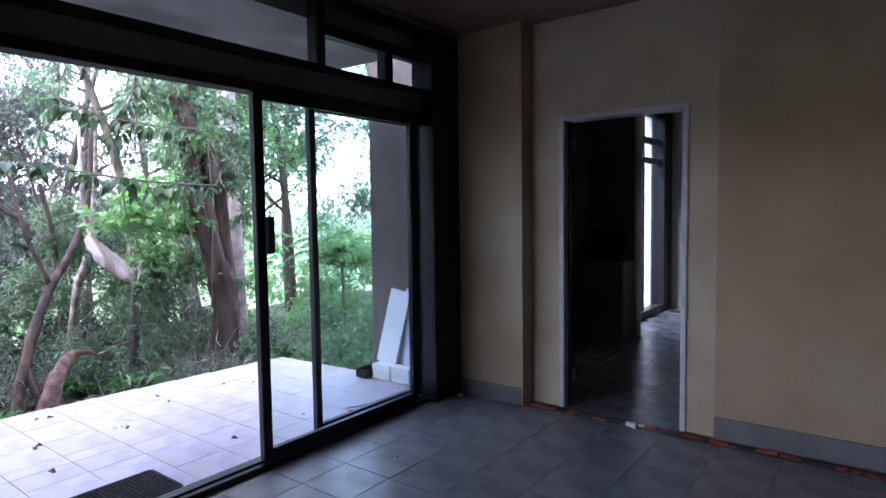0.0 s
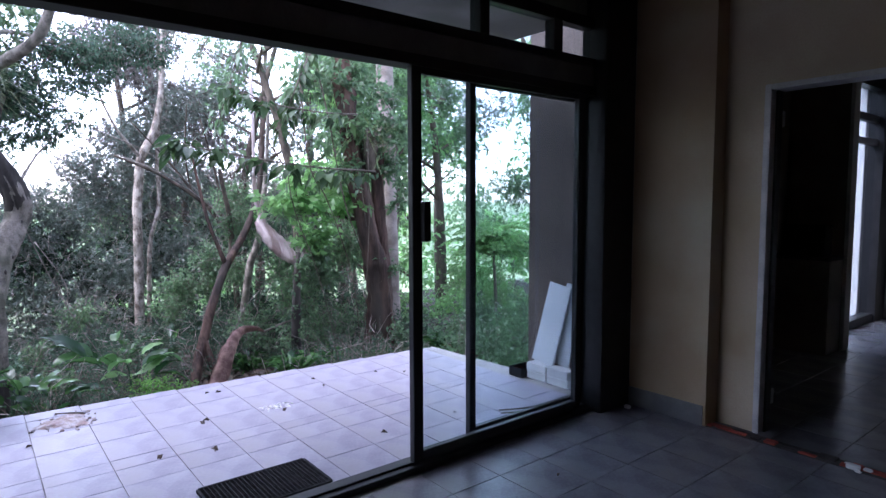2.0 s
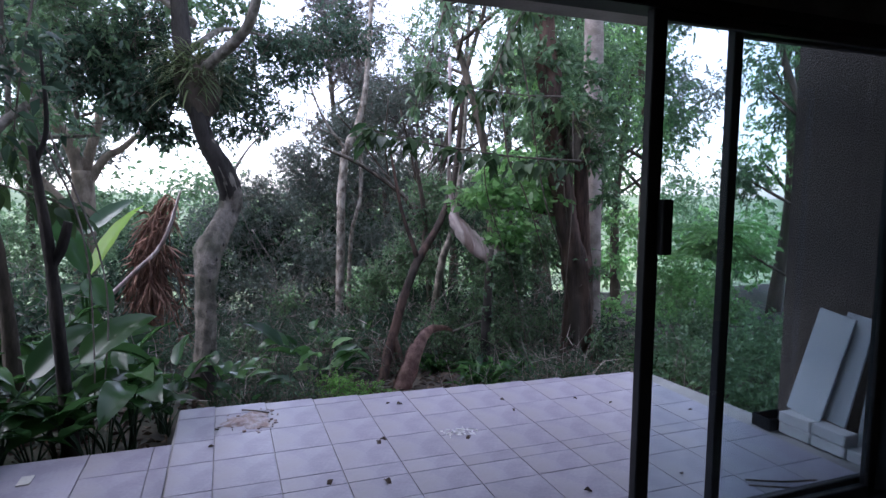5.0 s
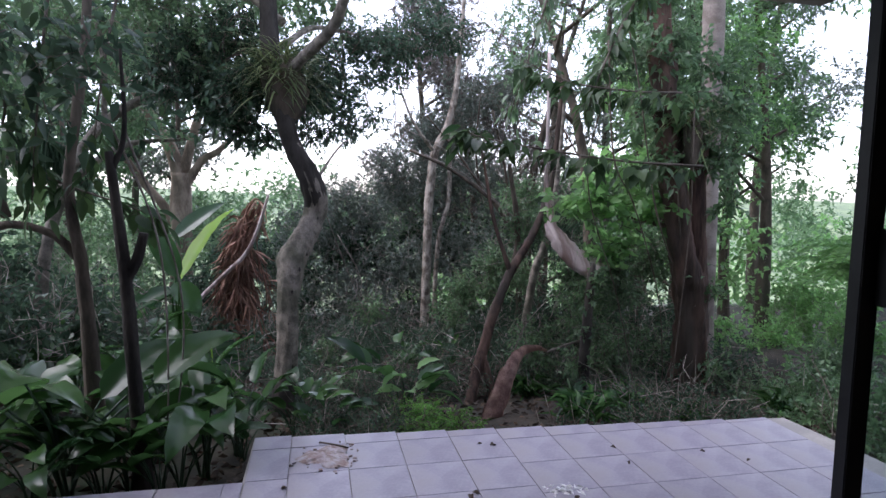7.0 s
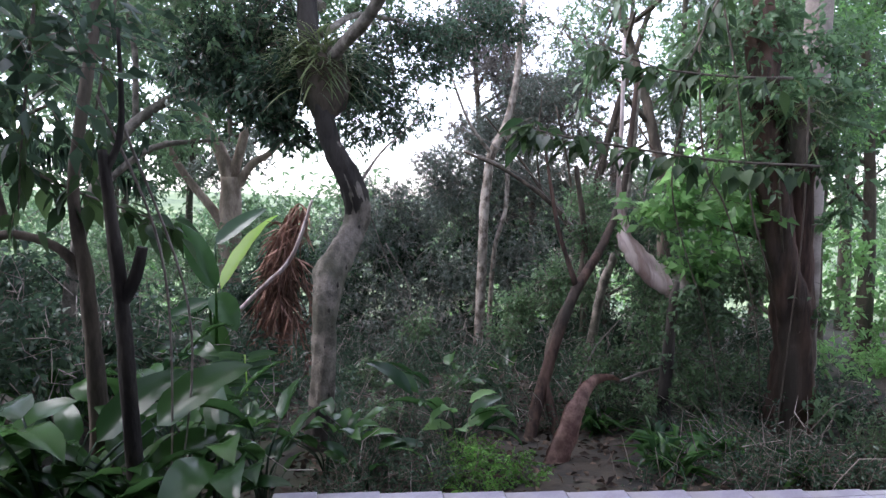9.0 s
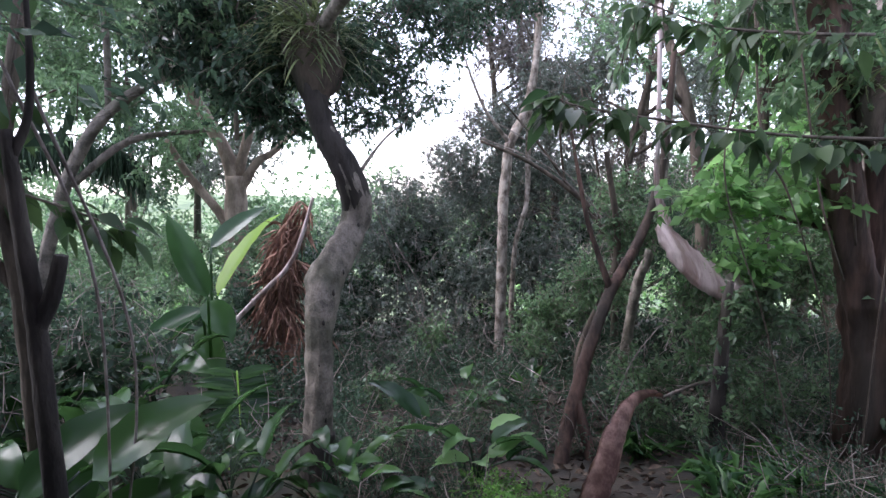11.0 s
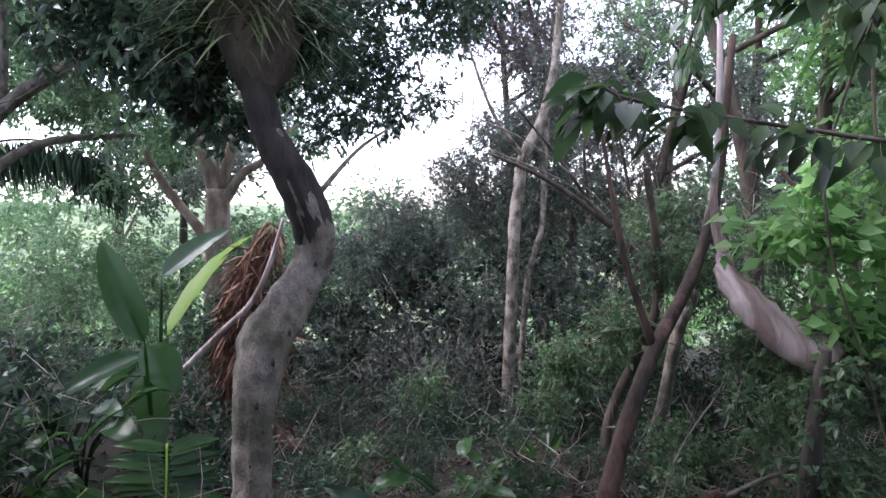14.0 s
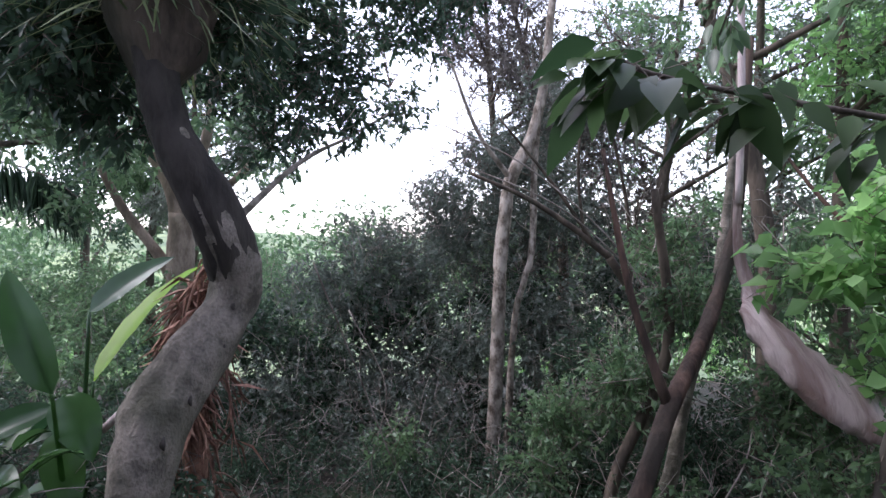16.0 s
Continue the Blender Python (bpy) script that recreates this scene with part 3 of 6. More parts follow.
def blade_bm(length, width, droop=0.4, wave=0.05, fold=0.25, rows=9, slits=0, seed=1, tipw=1.0):
    """A broad leaf along +Y with midrib fold, arching down; slits cut its edge into fingers."""
    rng = random.Random(seed)
    bm = bmesh.new()
    cols = (-1, -0.5, 0, 0.5, 1)
    grid = []
    for i in range(rows + 1):
        t = i / rows
        w = width * 0.5 * (math.sin(math.pi * min(1, t ** 0.75 * 1.0)) ** 0.7 if 0 < t < 1 else 0.02)
        y = length * t
        ang = droop * t * t
        row = []
        for c in cols:
            z = -math.sin(ang) * length * t * 0.6 + abs(c) * w * fold + wave * width * math.sin(i * 2.1 + c * 2) * abs(c) * (0.6 + 0.4 * rng.random())
            ww = w * (1 - (0.45 if slits and abs(c) == 1 and i % 2 else 0))
            row.append(bm.verts.new((c * ww, y * math.cos(ang * 0.6), z)))
        grid.append(row)
    for a, b in zip(grid, grid[1:]):
        for k in range(4):
            f = bm.faces.new((a[k], a[k + 1], b[k + 1], b[k]))
            f.smooth = True
    # midrib
    for a, b in zip(grid[:-1], grid[1:]):
        p, q = a[2].co, b[2].co
        r = 0.006 * (width / 0.12) ** 0.5
        v = [bm.verts.new((p.x - r, p.y, p.z + 0.001)), bm.verts.new((p.x, p.y, p.z - r)), bm.verts.new((p.x + r, p.y, p.z + 0.001)),
             bm.verts.new((q.x - r * 0.8, q.y, q.z + 0.001)), bm.verts.new((q.x, q.y, q.z - r * 0.8)), bm.verts.new((q.x + r * 0.8, q.y, q.z + 0.001))]
        bm.faces.new((v[0], v[1], v[4], v[3]))
        bm.faces.new((v[1], v[2], v[5], v[4]))
    return bm


def place_blade(ob, base, azim, pitch, roll=0):
    """Set a leaf at its base; azim degrees from +Y, pitch degrees above level."""
    ob.matrix_basis = pose(*base, pitch, roll, azim)
    return ob


def broad_plant(name, label, base, n, length, width, height, material, seed, group="", spread=0.3, droop=0.7, lean=(0, 0)):
    """A clump of upright stalks, each ending in one arching broad leaf."""
    rng = random.Random(seed)
    t = thing(name, label, "plant", group, base)
    for i in range(n):
        az = rng.uniform(0, 360) if i else 0
        h = height * rng.uniform(0.55, 1.05)
        out = spread * rng.uniform(0.4, 1.1)
        bx, by = -math.sin(radians(az)) * out + lean[0] * h, math.cos(radians(az)) * out + lean[1] * h
        part("stalk", tube([(0.02 * math.cos(i), 0.02 * math.sin(i), -0.04, 0.008), (bx * 0.35, by * 0.35, h * 0.6, 0.007), (bx, by, h, 0.004)], 5, 0, 4), "leaf_dark", t)
        L = length * rng.uniform(0.7, 1.15)
        b = part("leaf", blade_bm(L, width * rng.uniform(0.8, 1.1), droop * rng.uniform(0.6, 1.3), seed=seed + i), material, t)
        place_blade(b, (bx, by, h), az + rng.uniform(-25, 25), rng.uniform(5, 55), rng.uniform(-30, 30))
    return t


def gz(x, y):
    return float(ground_z(x, y))


# ---- the bent tree in front of the terrace ----
def bent_tree():
    t = tree("bent_tree", "grey-barked tree with a sharply bent trunk and clinging ferns", [
        (-6.57, 2.84, -1.0, 0.13), (-6.56, 2.86, -0.3, 0.098), (-6.55, 2.885, 0.2, 0.090), (-6.55, 2.895, 0.55, 0.092), (-6.60, 2.91, 0.76, 0.108), (-6.66, 2.93, 0.88, 0.124),
        (-6.74, 2.99, 1.0, 0.118), (-6.82, 3.05, 1.1, 0.107), (-6.88, 3.10, 1.2, 0.099), (-6.88, 3.125, 1.3, 0.097), (-6.84, 3.125, 1.4, 0.088), (-6.78, 3.09, 1.52, 0.076), (-6.75, 3.02, 1.68, 0.068), (-6.74, 2.94, 1.85, 0.060)],
        [[(-6.82, 2.82, 2.38, 0.05), (-6.5, 3.02, 2.52, 0.045), (-6.0, 3.25, 2.66, 0.040), (-5.75, 3.36, 2.95, 0.036), (-5.6, 3.45, 3.5, 0.03)],
         [(-6.9, 2.85, 2.9, 0.04), (-7.3, 2.4, 3.3, 0.03), (-7.6, 1.9, 3.6, 0.02)],
         [(-6.9, 2.85, 2.7, 0.035), (-7.4, 3.1, 3.0, 0.025), (-7.9, 3.5, 3.1, 0.015), (-8.4, 4.0, 3.1, 0.01)],
         [(-6.80, 3.10, 1.50, 0.016), (-7.3, 3.3, 1.82, 0.011), (-7.9, 3.5, 2.05, 0.009), (-8.4, 3.8, 2.35, 0.007)]],
        "bark_pale", seg=30, rough=0.22)
    part("trunk_base", tube([(-6.57, 2.84, -1.0, 0.14), (-6.56, 2.86, -0.6, 0.118), (-6.56, 2.86, -0.3, 0.108), (-6.555, 2.872, -0.12, 0.099)], 26, 0.25, 8), "bark_dark", t, "dark foot of the trunk")
    # backlit shade of the upper trunk is painted in with the dark bark
    part("upper_trunk", tube([(-6.885, 3.125, 1.22, 0.070), (-6.872, 3.118, 1.34, 0.092), (-6.825, 3.108, 1.44, 0.092), (-6.78, 3.07, 1.56, 0.086), (-6.75, 3.00, 1.70, 0.081), (-6.75, 2.93, 1.85, 0.078), (-6.76, 2.87, 2.05, 0.074), (-6.80, 2.81, 2.3, 0.074), (-6.84, 2.76, 2.6, 0.074), (-6.88, 2.73, 3.1, 0.07), (-6.85, 2.75, 4.3, 0.05)], 26, 0.28, 12), "bark_dark", t, "upper trunk, moss and backlit shade put into one dark colour")
    for k, (y, z, r, x) in enumerate(((2.93, 0.62, 0.010, -6.458), (2.90, 0.35, 0.009, -6.462), (2.95, 0.50, 0.008, -6.475), (2.99, 0.80, 0.010, -6.52), (3.05, 0.92, 0.008, -6.60), (2.87, 0.12, 0.009, -6.465), (3.12, 1.08, 0.008, -6.745), (2.93, -0.02, 0.008, -6.475), (3.14, 1.22, 0.009, -6.79))):
        part("knot", tube([(x - 0.012, y, z - r * 2.2, 0.003), (x, y, z, r), (x - 0.012, y, z + r * 2.2, 0.003)], 6, 0.2, 3), "bark_dark", t, "small dark knot in the bark")
    foliage("foliage", t, [(-7.3, 2.2, 2.75, .55), (-7.5, 1.7, 3.2, .7), (-7.6, 3.2, 3.25, .45), (-7.1, 2.5, 3.6, .6), (-6.6, 2.6, 3.9, .6), (-7.7, 2.6, 3.4, .5), (-7.0, 1.3, 3.7, .7), (-6.3, 2.0, 3.8, .7)], 14500, 0.055, "leaf_mid", 11)
    foliage("foliage", t, [(-7.9, 3.1, 2.75, .42), (-8.0, 3.35, 2.35, .28), (-7.7, 2.9, 2.35, .35), (-8.35, 3.75, 2.75, .22), (-8.5, 4.1, 3.12, .33), (-8.3, 4.4, 3.5, .3), (-7.9, 3.5, 2.12, .22), (-8.35, 3.8, 2.3, .22), (-7.4, 3.3, 2.05, .18), (-8.0, 3.7, 3.0, .35), (-8.0, 4.1, 3.1, .35), (-8.0, 4.5, 3.15, .35), (-8.0, 3.0, 2.0, .2), (-8.0, 3.1, 2.4, .3), (-8.0, 3.2, 2.08, .2), (-8.0, 3.45, 2.55, .3), (-8.0, 3.9, 2.75, .3), (-8.0, 3.5, 3.0, .35)], 18500, 0.042, "leaf_dark", 12, reach=0.13)
    foliage("foliage", t, [(-6.95, 2.50, 2.35, .33), (-6.95, 2.80, 2.5, .26), (-7.2, 2.35, 2.15, .28), (-6.9, 3.10, 2.35, .22), (-7.3, 2.15, 2.35, .3), (-7.2, 2.55, 2.0, .2), (-7.3, 2.0, 2.7, .35), (-7.2, 2.4, 2.85, .3), (-7.2, 1.8, 2.4, .28)], 8500, 0.06, "leaf_dark", 13)
    fine_branches(t, [(-7.3, 2.4, 3.2), (-7.9, 3.4, 2.8), (-8.2, 3.7, 2.4), (-7.2, 2.3, 2.6), (-7.7, 2.0, 3.4)], 14, 6, 0.8, 0.007)
    fern_clump("clump of strap-leaved ferns growing on the bent tree trunk", (-6.80, 2.86, 2.34), 620, 15, 1.15)


def fern_clump(label, at, n, seed, ball):
    """Strap-leaved ferns sitting on a trunk."""
    e = thing("tree_fern_clump", label, "plant", at=at)
    rng = np.random.default_rng(seed)
    V, F = [], []
    for i in range(n):
        a, el = rng.uniform(0, 2 * np.pi), rng.uniform(-0.3, 1.2)
        d = np.array([np.cos(a), np.sin(a), el])
        d /= np.linalg.norm(d)
        s = np.cross(d, [0, 0, 1.0])
        s /= np.linalg.norm(s)
        L, w = rng.uniform(0.16, 0.44), rng.uniform(0.003, 0.010)
        o = d * 0.09 + rng.normal(size=3) * np.array([0.07, 0.07, 0.09]) + np.array([0, 0, 0.1])
        n0 = sum(len(v) for v in V)
        pts = []
        for k in range(6):
            u = k / 5
            c = o + d * L * u + np.array([0.35 * np.sin(i), 0.35 * np.cos(i * 2), -0.55]) * L * u * u
            ww = w * (1 - u) ** 0.5 + 0.001
            pts += [c - s * ww, c + s * ww]
        V.append(np.array(pts))
        F.append(n0 + np.array([[2 * k, 2 * k + 1, 2 * k + 3, 2 * k + 2] for k in range(5)]))
    mesh_of("fronds", np.vstack(V), np.vstack(F), "strap", e)
    part("root_ball", tube([(0.0, 0.0, -0.30, 0.07), (0.0, 0.02, -0.1, 0.14), (0, 0, 0.1, 0.15), (0, 0, 0.25, 0.06)], 12, 0.5, 4), "bark_brown", e).scale = (ball, ball, 1)


bent_tree()

# ---- other trees of the slope ----
tree("slender_tree", "slender pale trunk with patches of white lichen", [(-10.3, 4.62, -2.2, 0.085), (-10.3, 4.67, -1.25, 0.08), (-10.3, 4.74, -0.66, 0.074), (-10.3, 4.77, 0, 0.07), (-10.3, 4.78, 0.66, 0.066), (-10.3, 4.80, 1.3, 0.064), (-10.3, 4.85, 1.93, 0.064), (-10.3, 4.94, 2.19, 0.06), (-10.3, 5.08, 2.49, 0.055), (-10.3, 5.2, 3.1, 0.045), (-10.3, 5.3, 4.5, 0.03)],
     [[(-10.3, 4.88, 2.05, 0.03), (-10.1, 4.5, 2.5, 0.02), (-10.0, 4.2, 3.2, 0.012)]], "bark_white", rough=0.2)
tree("slim_tree", "thin pale stem with white lichen behind the slender trunk", [(-10.5, 4.9, -2.2, 0.04), (-10.4, 4.95, 0.4, 0.034), (-10.3, 5.03, 1.04, 0.03), (-10.3, 5.10, 1.3, 0.032), (-10.3, 5.11, 1.8, 0.034), (-10.3, 5.12, 2.31, 0.03), (-10.3, 5.18, 2.93, 0.026), (-10.3, 5.3, 4.0, 0.02)], [], "bark_white", rough=0.2, seg=10)
tree("bare_branch_tree", "dark stem with long bare limbs arching over the thicket", [(-9.6, 6.05, -1.6, 0.05), (-9.6, 6.0, 0.65, 0.045), (-9.6, 5.83, 1.02, 0.04), (-9.6, 5.63, 1.33, 0.036)],
     [[(-9.6, 5.63, 1.33, 0.034), (-9.6, 5.31, 1.57, 0.028), (-9.6, 4.88, 1.83, 0.022), (-9.6, 4.39, 2.03, 0.014)], [(-9.6, 5.5, 1.43, 0.02), (-9.55, 5.1, 1.95, 0.015), (-9.5, 4.6, 2.5, 0.008)],
      [(-9.6, 5.83, 1.02, 0.025), (-9.5, 5.75, 1.7, 0.018), (-9.4, 5.5, 2.6, 0.01)], [(-9.6, 5.4, 1.5, 0.018), (-9.5, 5.3, 2.1, 0.012), (-9.5, 5.35, 2.8, 0.007)]], "bark_brown", rough=0.2, seg=10)
tree("forked_tree", "pale brown tree forking into three rising limbs", [(-13.7, 0.55, -2.8, 0.26), (-13.7, 0.58, 0.07, 0.21), (-13.7, 0.59, 0.85, 0.20), (-13.7, 0.61, 1.75, 0.185)],
     [[(-13.7, 0.58, 1.7, 0.15), (-13.7, 0.45, 2.15, 0.125), (-13.7, 0.25, 2.55, 0.12), (-13.7, -0.12, 3.22, 0.10), (-13.7, -0.52, 3.77, 0.09), (-13.7, -0.9, 5.5, 0.05)],
      [(-13.7, 0.64, 1.75, 0.11), (-13.7, 0.85, 2.49, 0.085), (-13.7, 1.0, 3.16, 0.07), (-13.7, 1.06, 4.5, 0.05)],
      [(-13.7, 0.66, 1.5, 0.10), (-13.7, 1.0, 2.0, 0.075), (-13.7, 1.32, 2.21, 0.06), (-13.6, 1.9, 2.8, 0.04)],
      [(-13.7, 0.50, 0.7, 0.10), (-13.7, 0.30, 1.10, 0.085), (-13.7, -0.1, 1.62, 0.075), (-13.7, -0.29, 1.9, 0.07), (-13.7, -0.56, 2.4, 0.05)]], "bark_tan",
     [dict(name="foliage", clumps=[(-12.5, -0.5, 4.2, 1.3), (-12.0, 1.0, 5.2, 1.2), (-12, 2.4, 4.6, 1.0), (-12.6, -2.2, 4.4, 1.5), (-12.2, 0.6, 3.5, .8), (-12.4, -0.9, 2.9, .7), (-11.9, 2.1, 3.4, .6), (-12.6, 1.6, 2.9, .5), (-12.8, 0.0, 2.5, .6), (-13, -1.8, 3.2, .9), (-12.3, 2.2, 2.3, .4), (-12.6, -0.4, 1.8, .5)], count=22000, size=0.10, material="leaf_mid", seed=21, reach=0.3)])
fern_clump("pale strap-leaved fern clinging to the big trunk", (-6.70, 6.72, 2.05), 170, 16, 0.7)
big = tree("big_tree", "thick trunk with shredding red-brown bark, hung with creepers", [(-6.87, 6.93, -1.1, 0.23), (-6.85, 6.95, -0.77, 0.19), (-6.85, 6.95, 0.1, 0.165), (-6.85, 6.90, 0.55, 0.155), (-6.85, 6.78, 0.95, 0.13), (-6.85, 6.66, 1.5, 0.125), (-6.85, 6.57, 2.0, 0.122), (-6.85, 6.48, 2.6, 0.12), (-6.85, 6.41, 3.12, 0.115), (-6.85, 6.3, 4.8, 0.10)],
     [[(-6.88, 7.02, -0.6, 0.10), (-6.88, 7.03, 0.13, 0.115), (-6.86, 6.97, 0.95, 0.095), (-6.86, 6.93, 1.6, 0.085), (-6.86, 6.96, 2.02, 0.075)],
      [(-6.85, 6.62, 1.15, 0.028), (-7.2, 6.3, 1.30, 0.020), (-7.6, 6.1, 1.7, 0.012), (-7.9, 5.9, 2.2, 0.008)]], "bark_red",
     [dict(name="creeper", clumps=[(-6.75, 6.55, 2.3, .32), (-6.75, 6.95, 2.1, .3), (-6.8, 6.4, 2.9, .33), (-6.85, 6.85, 2.7, .32), (-6.75, 7.15, 1.8, .25), (-6.9, 6.25, 2.2, .25), (-6.9, 6.3, 3.5, .4), (-7.0, 6.0, 2.8, .3), (-6.75, 7.05, 0.5, .14), (-6.7, 7.15, 1.4, .2), (-6.75, 6.5, 1.75, .2), (-6.65, 7.05, -0.3, .2), (-6.8, 7.2, 2.4, .3)], count=5200, size=0.08, material="leaf_mid", seed=31, reach=0.2, aspect=0.5),
      # unseen crown, added above the view to shade the growth below
      dict(name="crown", clumps=[(-6.4, 6.8, 4.5, .7), (-6.3, 7.6, 4.4, .8), (-7.2, 7.3, 4.9, .9)], count=3200, size=0.09, material="leaf_mid", seed=32, reach=0.25, aspect=0.45)],
     seg=28, rough=0.26, ridges=5)
tree("smooth_tree", "tall straight trunk with smooth pinkish-grey bark", [(-7.6, 7.64, -1.2, 0.17), (-7.6, 7.62, -0.5, 0.145), (-7.6, 7.59, 1.0, 0.13), (-7.6, 7.56, 2.4, 0.125), (-7.6, 7.54, 3.5, 0.12), (-7.6, 7.5, 5.2, 0.11)], [], "bark_pink", rough=0.06)
tree("leaning_tree", "leaning dark trunk with reddish peeling bark", [(-6.85, 4.5, -1.1, 0.072), (-6.9, 4.58, -0.68, 0.062), (-7.1, 4.72, -0.3, 0.056), (-7.3, 4.95, 0.24, 0.050), (-7.45, 5.16, 0.62, 0.047), (-7.7, 5.48, 0.99, 0.043), (-7.9, 5.70, 1.33, 0.039), (-8.0, 5.83, 1.72, 0.034), (-8.2, 6.0, 2.8, 0.025)],
     [[(-7.45, 5.16, 0.62, 0.03), (-7.6, 5.0, 1.2, 0.022), (-7.8, 4.9, 2.0, 0.012)], [(-7.15, 4.78, -0.15, 0.035), (-6.95, 4.85, -0.6, 0.045), (-6.85, 4.9, -1.1, 0.055)]], "bark_red", rough=0.25)
tree("leaning_tree", "thinner leaning trunk with grey bark", [(-8.6, 5.45, -1.9, 0.07), (-8.7, 5.64, -0.86, 0.062), (-8.7, 5.8, -0.2, 0.056), (-8.7, 5.91, 0.46, 0.05), (-8.7, 6.06, 0.88, 0.046), (-8.75, 6.2, 1.7, 0.035), (-8.8, 6.3, 2.8, 0.02)], [], "bark_pale", rough=0.15)
tree("leaning_tree", "thin crooked dark stem behind the dead palm leaf", [(-7.9, 5.3, -1.2, 0.05), (-8.1, 5.1, -0.2, 0.04), (-8.1, 5.45, 0.8, 0.035), (-8.0, 5.3, 1.8, 0.025)], [], "bark_brown")
tree("mossy_post_tree", "thin dark mossy stem holding up a fallen palm sheath", [(-6.80, 5.75, -1.1, 0.09), (-6.78, 5.72, -0.5, 0.064), (-6.76, 5.73, 0.2, 0.048), (-6.74, 5.74, 0.62, 0.040), (-6.73, 5.76, 0.80, 0.022)],
     [[(-6.78, 5.74, -0.4, 0.045), (-6.75, 5.9, -0.7, 0.05), (-6.7, 6.05, -1.0, 0.05)]], "bark_dark",
     [dict(name="foliage", clumps=[(-6.9, 6.05, 0.75, .2), (-6.85, 6.15, 0.5, .22), (-6.78, 5.72, 0.45, .12), (-6.8, 5.85, 0.1, .14), (-6.72, 5.78, 0.68, .10), (-6.8, 5.65, -0.2, .14)], count=1900, size=0.055, material="leaf_mid", seed=41)])
tree("near_dark_tree", "dark stem forking low, its limb broken off, beside the terrace", [(-4.95, 2.18, -0.6, 0.065), (-4.90, 2.15, 0.3, 0.038), (-4.90, 2.12, 0.95, 0.034), (-4.90, 2.09, 1.3, 0.028), (-4.92, 2.05, 1.65, 0.020)],
     [[(-4.90, 2.12, 0.95, 0.028), (-4.90, 2.18, 1.08, 0.028), (-4.90, 2.215, 1.22, 0.022)], [(-4.92, 2.06, 1.55, 0.02), (-4.95, 2.12, 1.75, 0.014), (-5.0, 2.1, 2.2, 0.008)]], "bark_dark",
     # clumps above z 3.5 are unseen, added to shade the plants underneath
     [dict(name="foliage", clumps=[(-4.95, 1.75, 1.95, .25), (-5.1, 1.95, 2.2, .28), (-5.0, 1.5, 2.3, .3), (-5.2, 2.15, 1.85, .2), (-5.2, 1.4, 1.8, .3), (-5.4, 1.5, 3.6, .5), (-5.7, 0.9, 3.7, .6), (-5.9, 1.9, 3.8, .6)], count=1500, size=0.10, material="leaf_dark", seed=51, aspect=0.5, reach=0.25, per=6)], rough=0.25)
tree("near_brown_tree", "brown crooked tree with a low arching side limb", [(-5.65, 1.72, -0.7, 0.09), (-5.6, 1.69, 0.4, 0.048), (-5.6, 1.66, 0.95, 0.04), (-5.62, 1.60, 1.5, 0.032), (-5.7, 1.7, 2.4, 0.03), (-5.8, 1.7, 3.3, 0.02)],
     [[(-5.6, 1.65, 1.0, 0.032), (-5.6, 1.5, 1.16, 0.028), (-5.6, 1.25, 1.22, 0.026), (-5.6, 1.0, 1.1, 0.025), (-5.5, 0.6, 0.95, 0.022), (-5.4, 0.1, 1.2, 0.025)],
      [(-5.6, 1.25, 1.27, 0.03), (-5.7, 1.1, 1.7, 0.022), (-5.8, 0.9, 2.4, 0.015)]], "bark_brown",
     # the clumps from z 3.6 up form an added, unseen canopy that blocks skylight
     [dict(name="foliage", clumps=[(-5.7, 1.2, 2.0, .3), (-5.8, 1.75, 2.4, .35), (-5.9, 0.8, 2.3, .45), (-5.6, 0.4, 1.9, .4), (-5.7, 0.2, 3.6, .7), (-6.2, 1.2, 4.0, .8), (-5.6, -0.8, 3.6, .8), (-6.4, 2.2, 4.2, .7), (-6.3, 0.2, 4.2, .8)], count=3800, size=0.075, material="leaf_dark", seed=52, aspect=0.45, reach=0.22)], rough=0.2)
tree("arching_tree", "reddish trunk arching over towards the slope", [(-7.6, 0.5, -1.0, 0.075), (-7.6, 0.62, 0.6, 0.055), (-7.6, 0.82, 1.4, 0.048), (-7.6, 1.1, 1.95, 0.045), (-7.6, 1.55, 2.3, 0.04), (-7.5, 2.1, 2.5, 0.028)],
     [[(-7.6, 0.9, 1.5, 0.035), (-7.7, 1.3, 1.85, 0.028), (-7.8, 1.9, 1.95, 0.014)], [(-7.6, 1.2, 2.05, 0.025), (-7.6, 1.2, 2.8, 0.025), (-7.6, 1.0, 3.6, 0.02)]], "bark_pale",
     [dict(name="foliage", clumps=[(-7.8, 1.0, 2.9, .5), (-7.9, 0.3, 2.6, .5), (-7.7, 1.75, 1.95, .16), (-7.9, 0.1, 3.5, .7), (-8.0, 1.5, 3.6, .6)], count=6000, size=0.06, material="leaf_mid", seed=53)], rough=0.2)
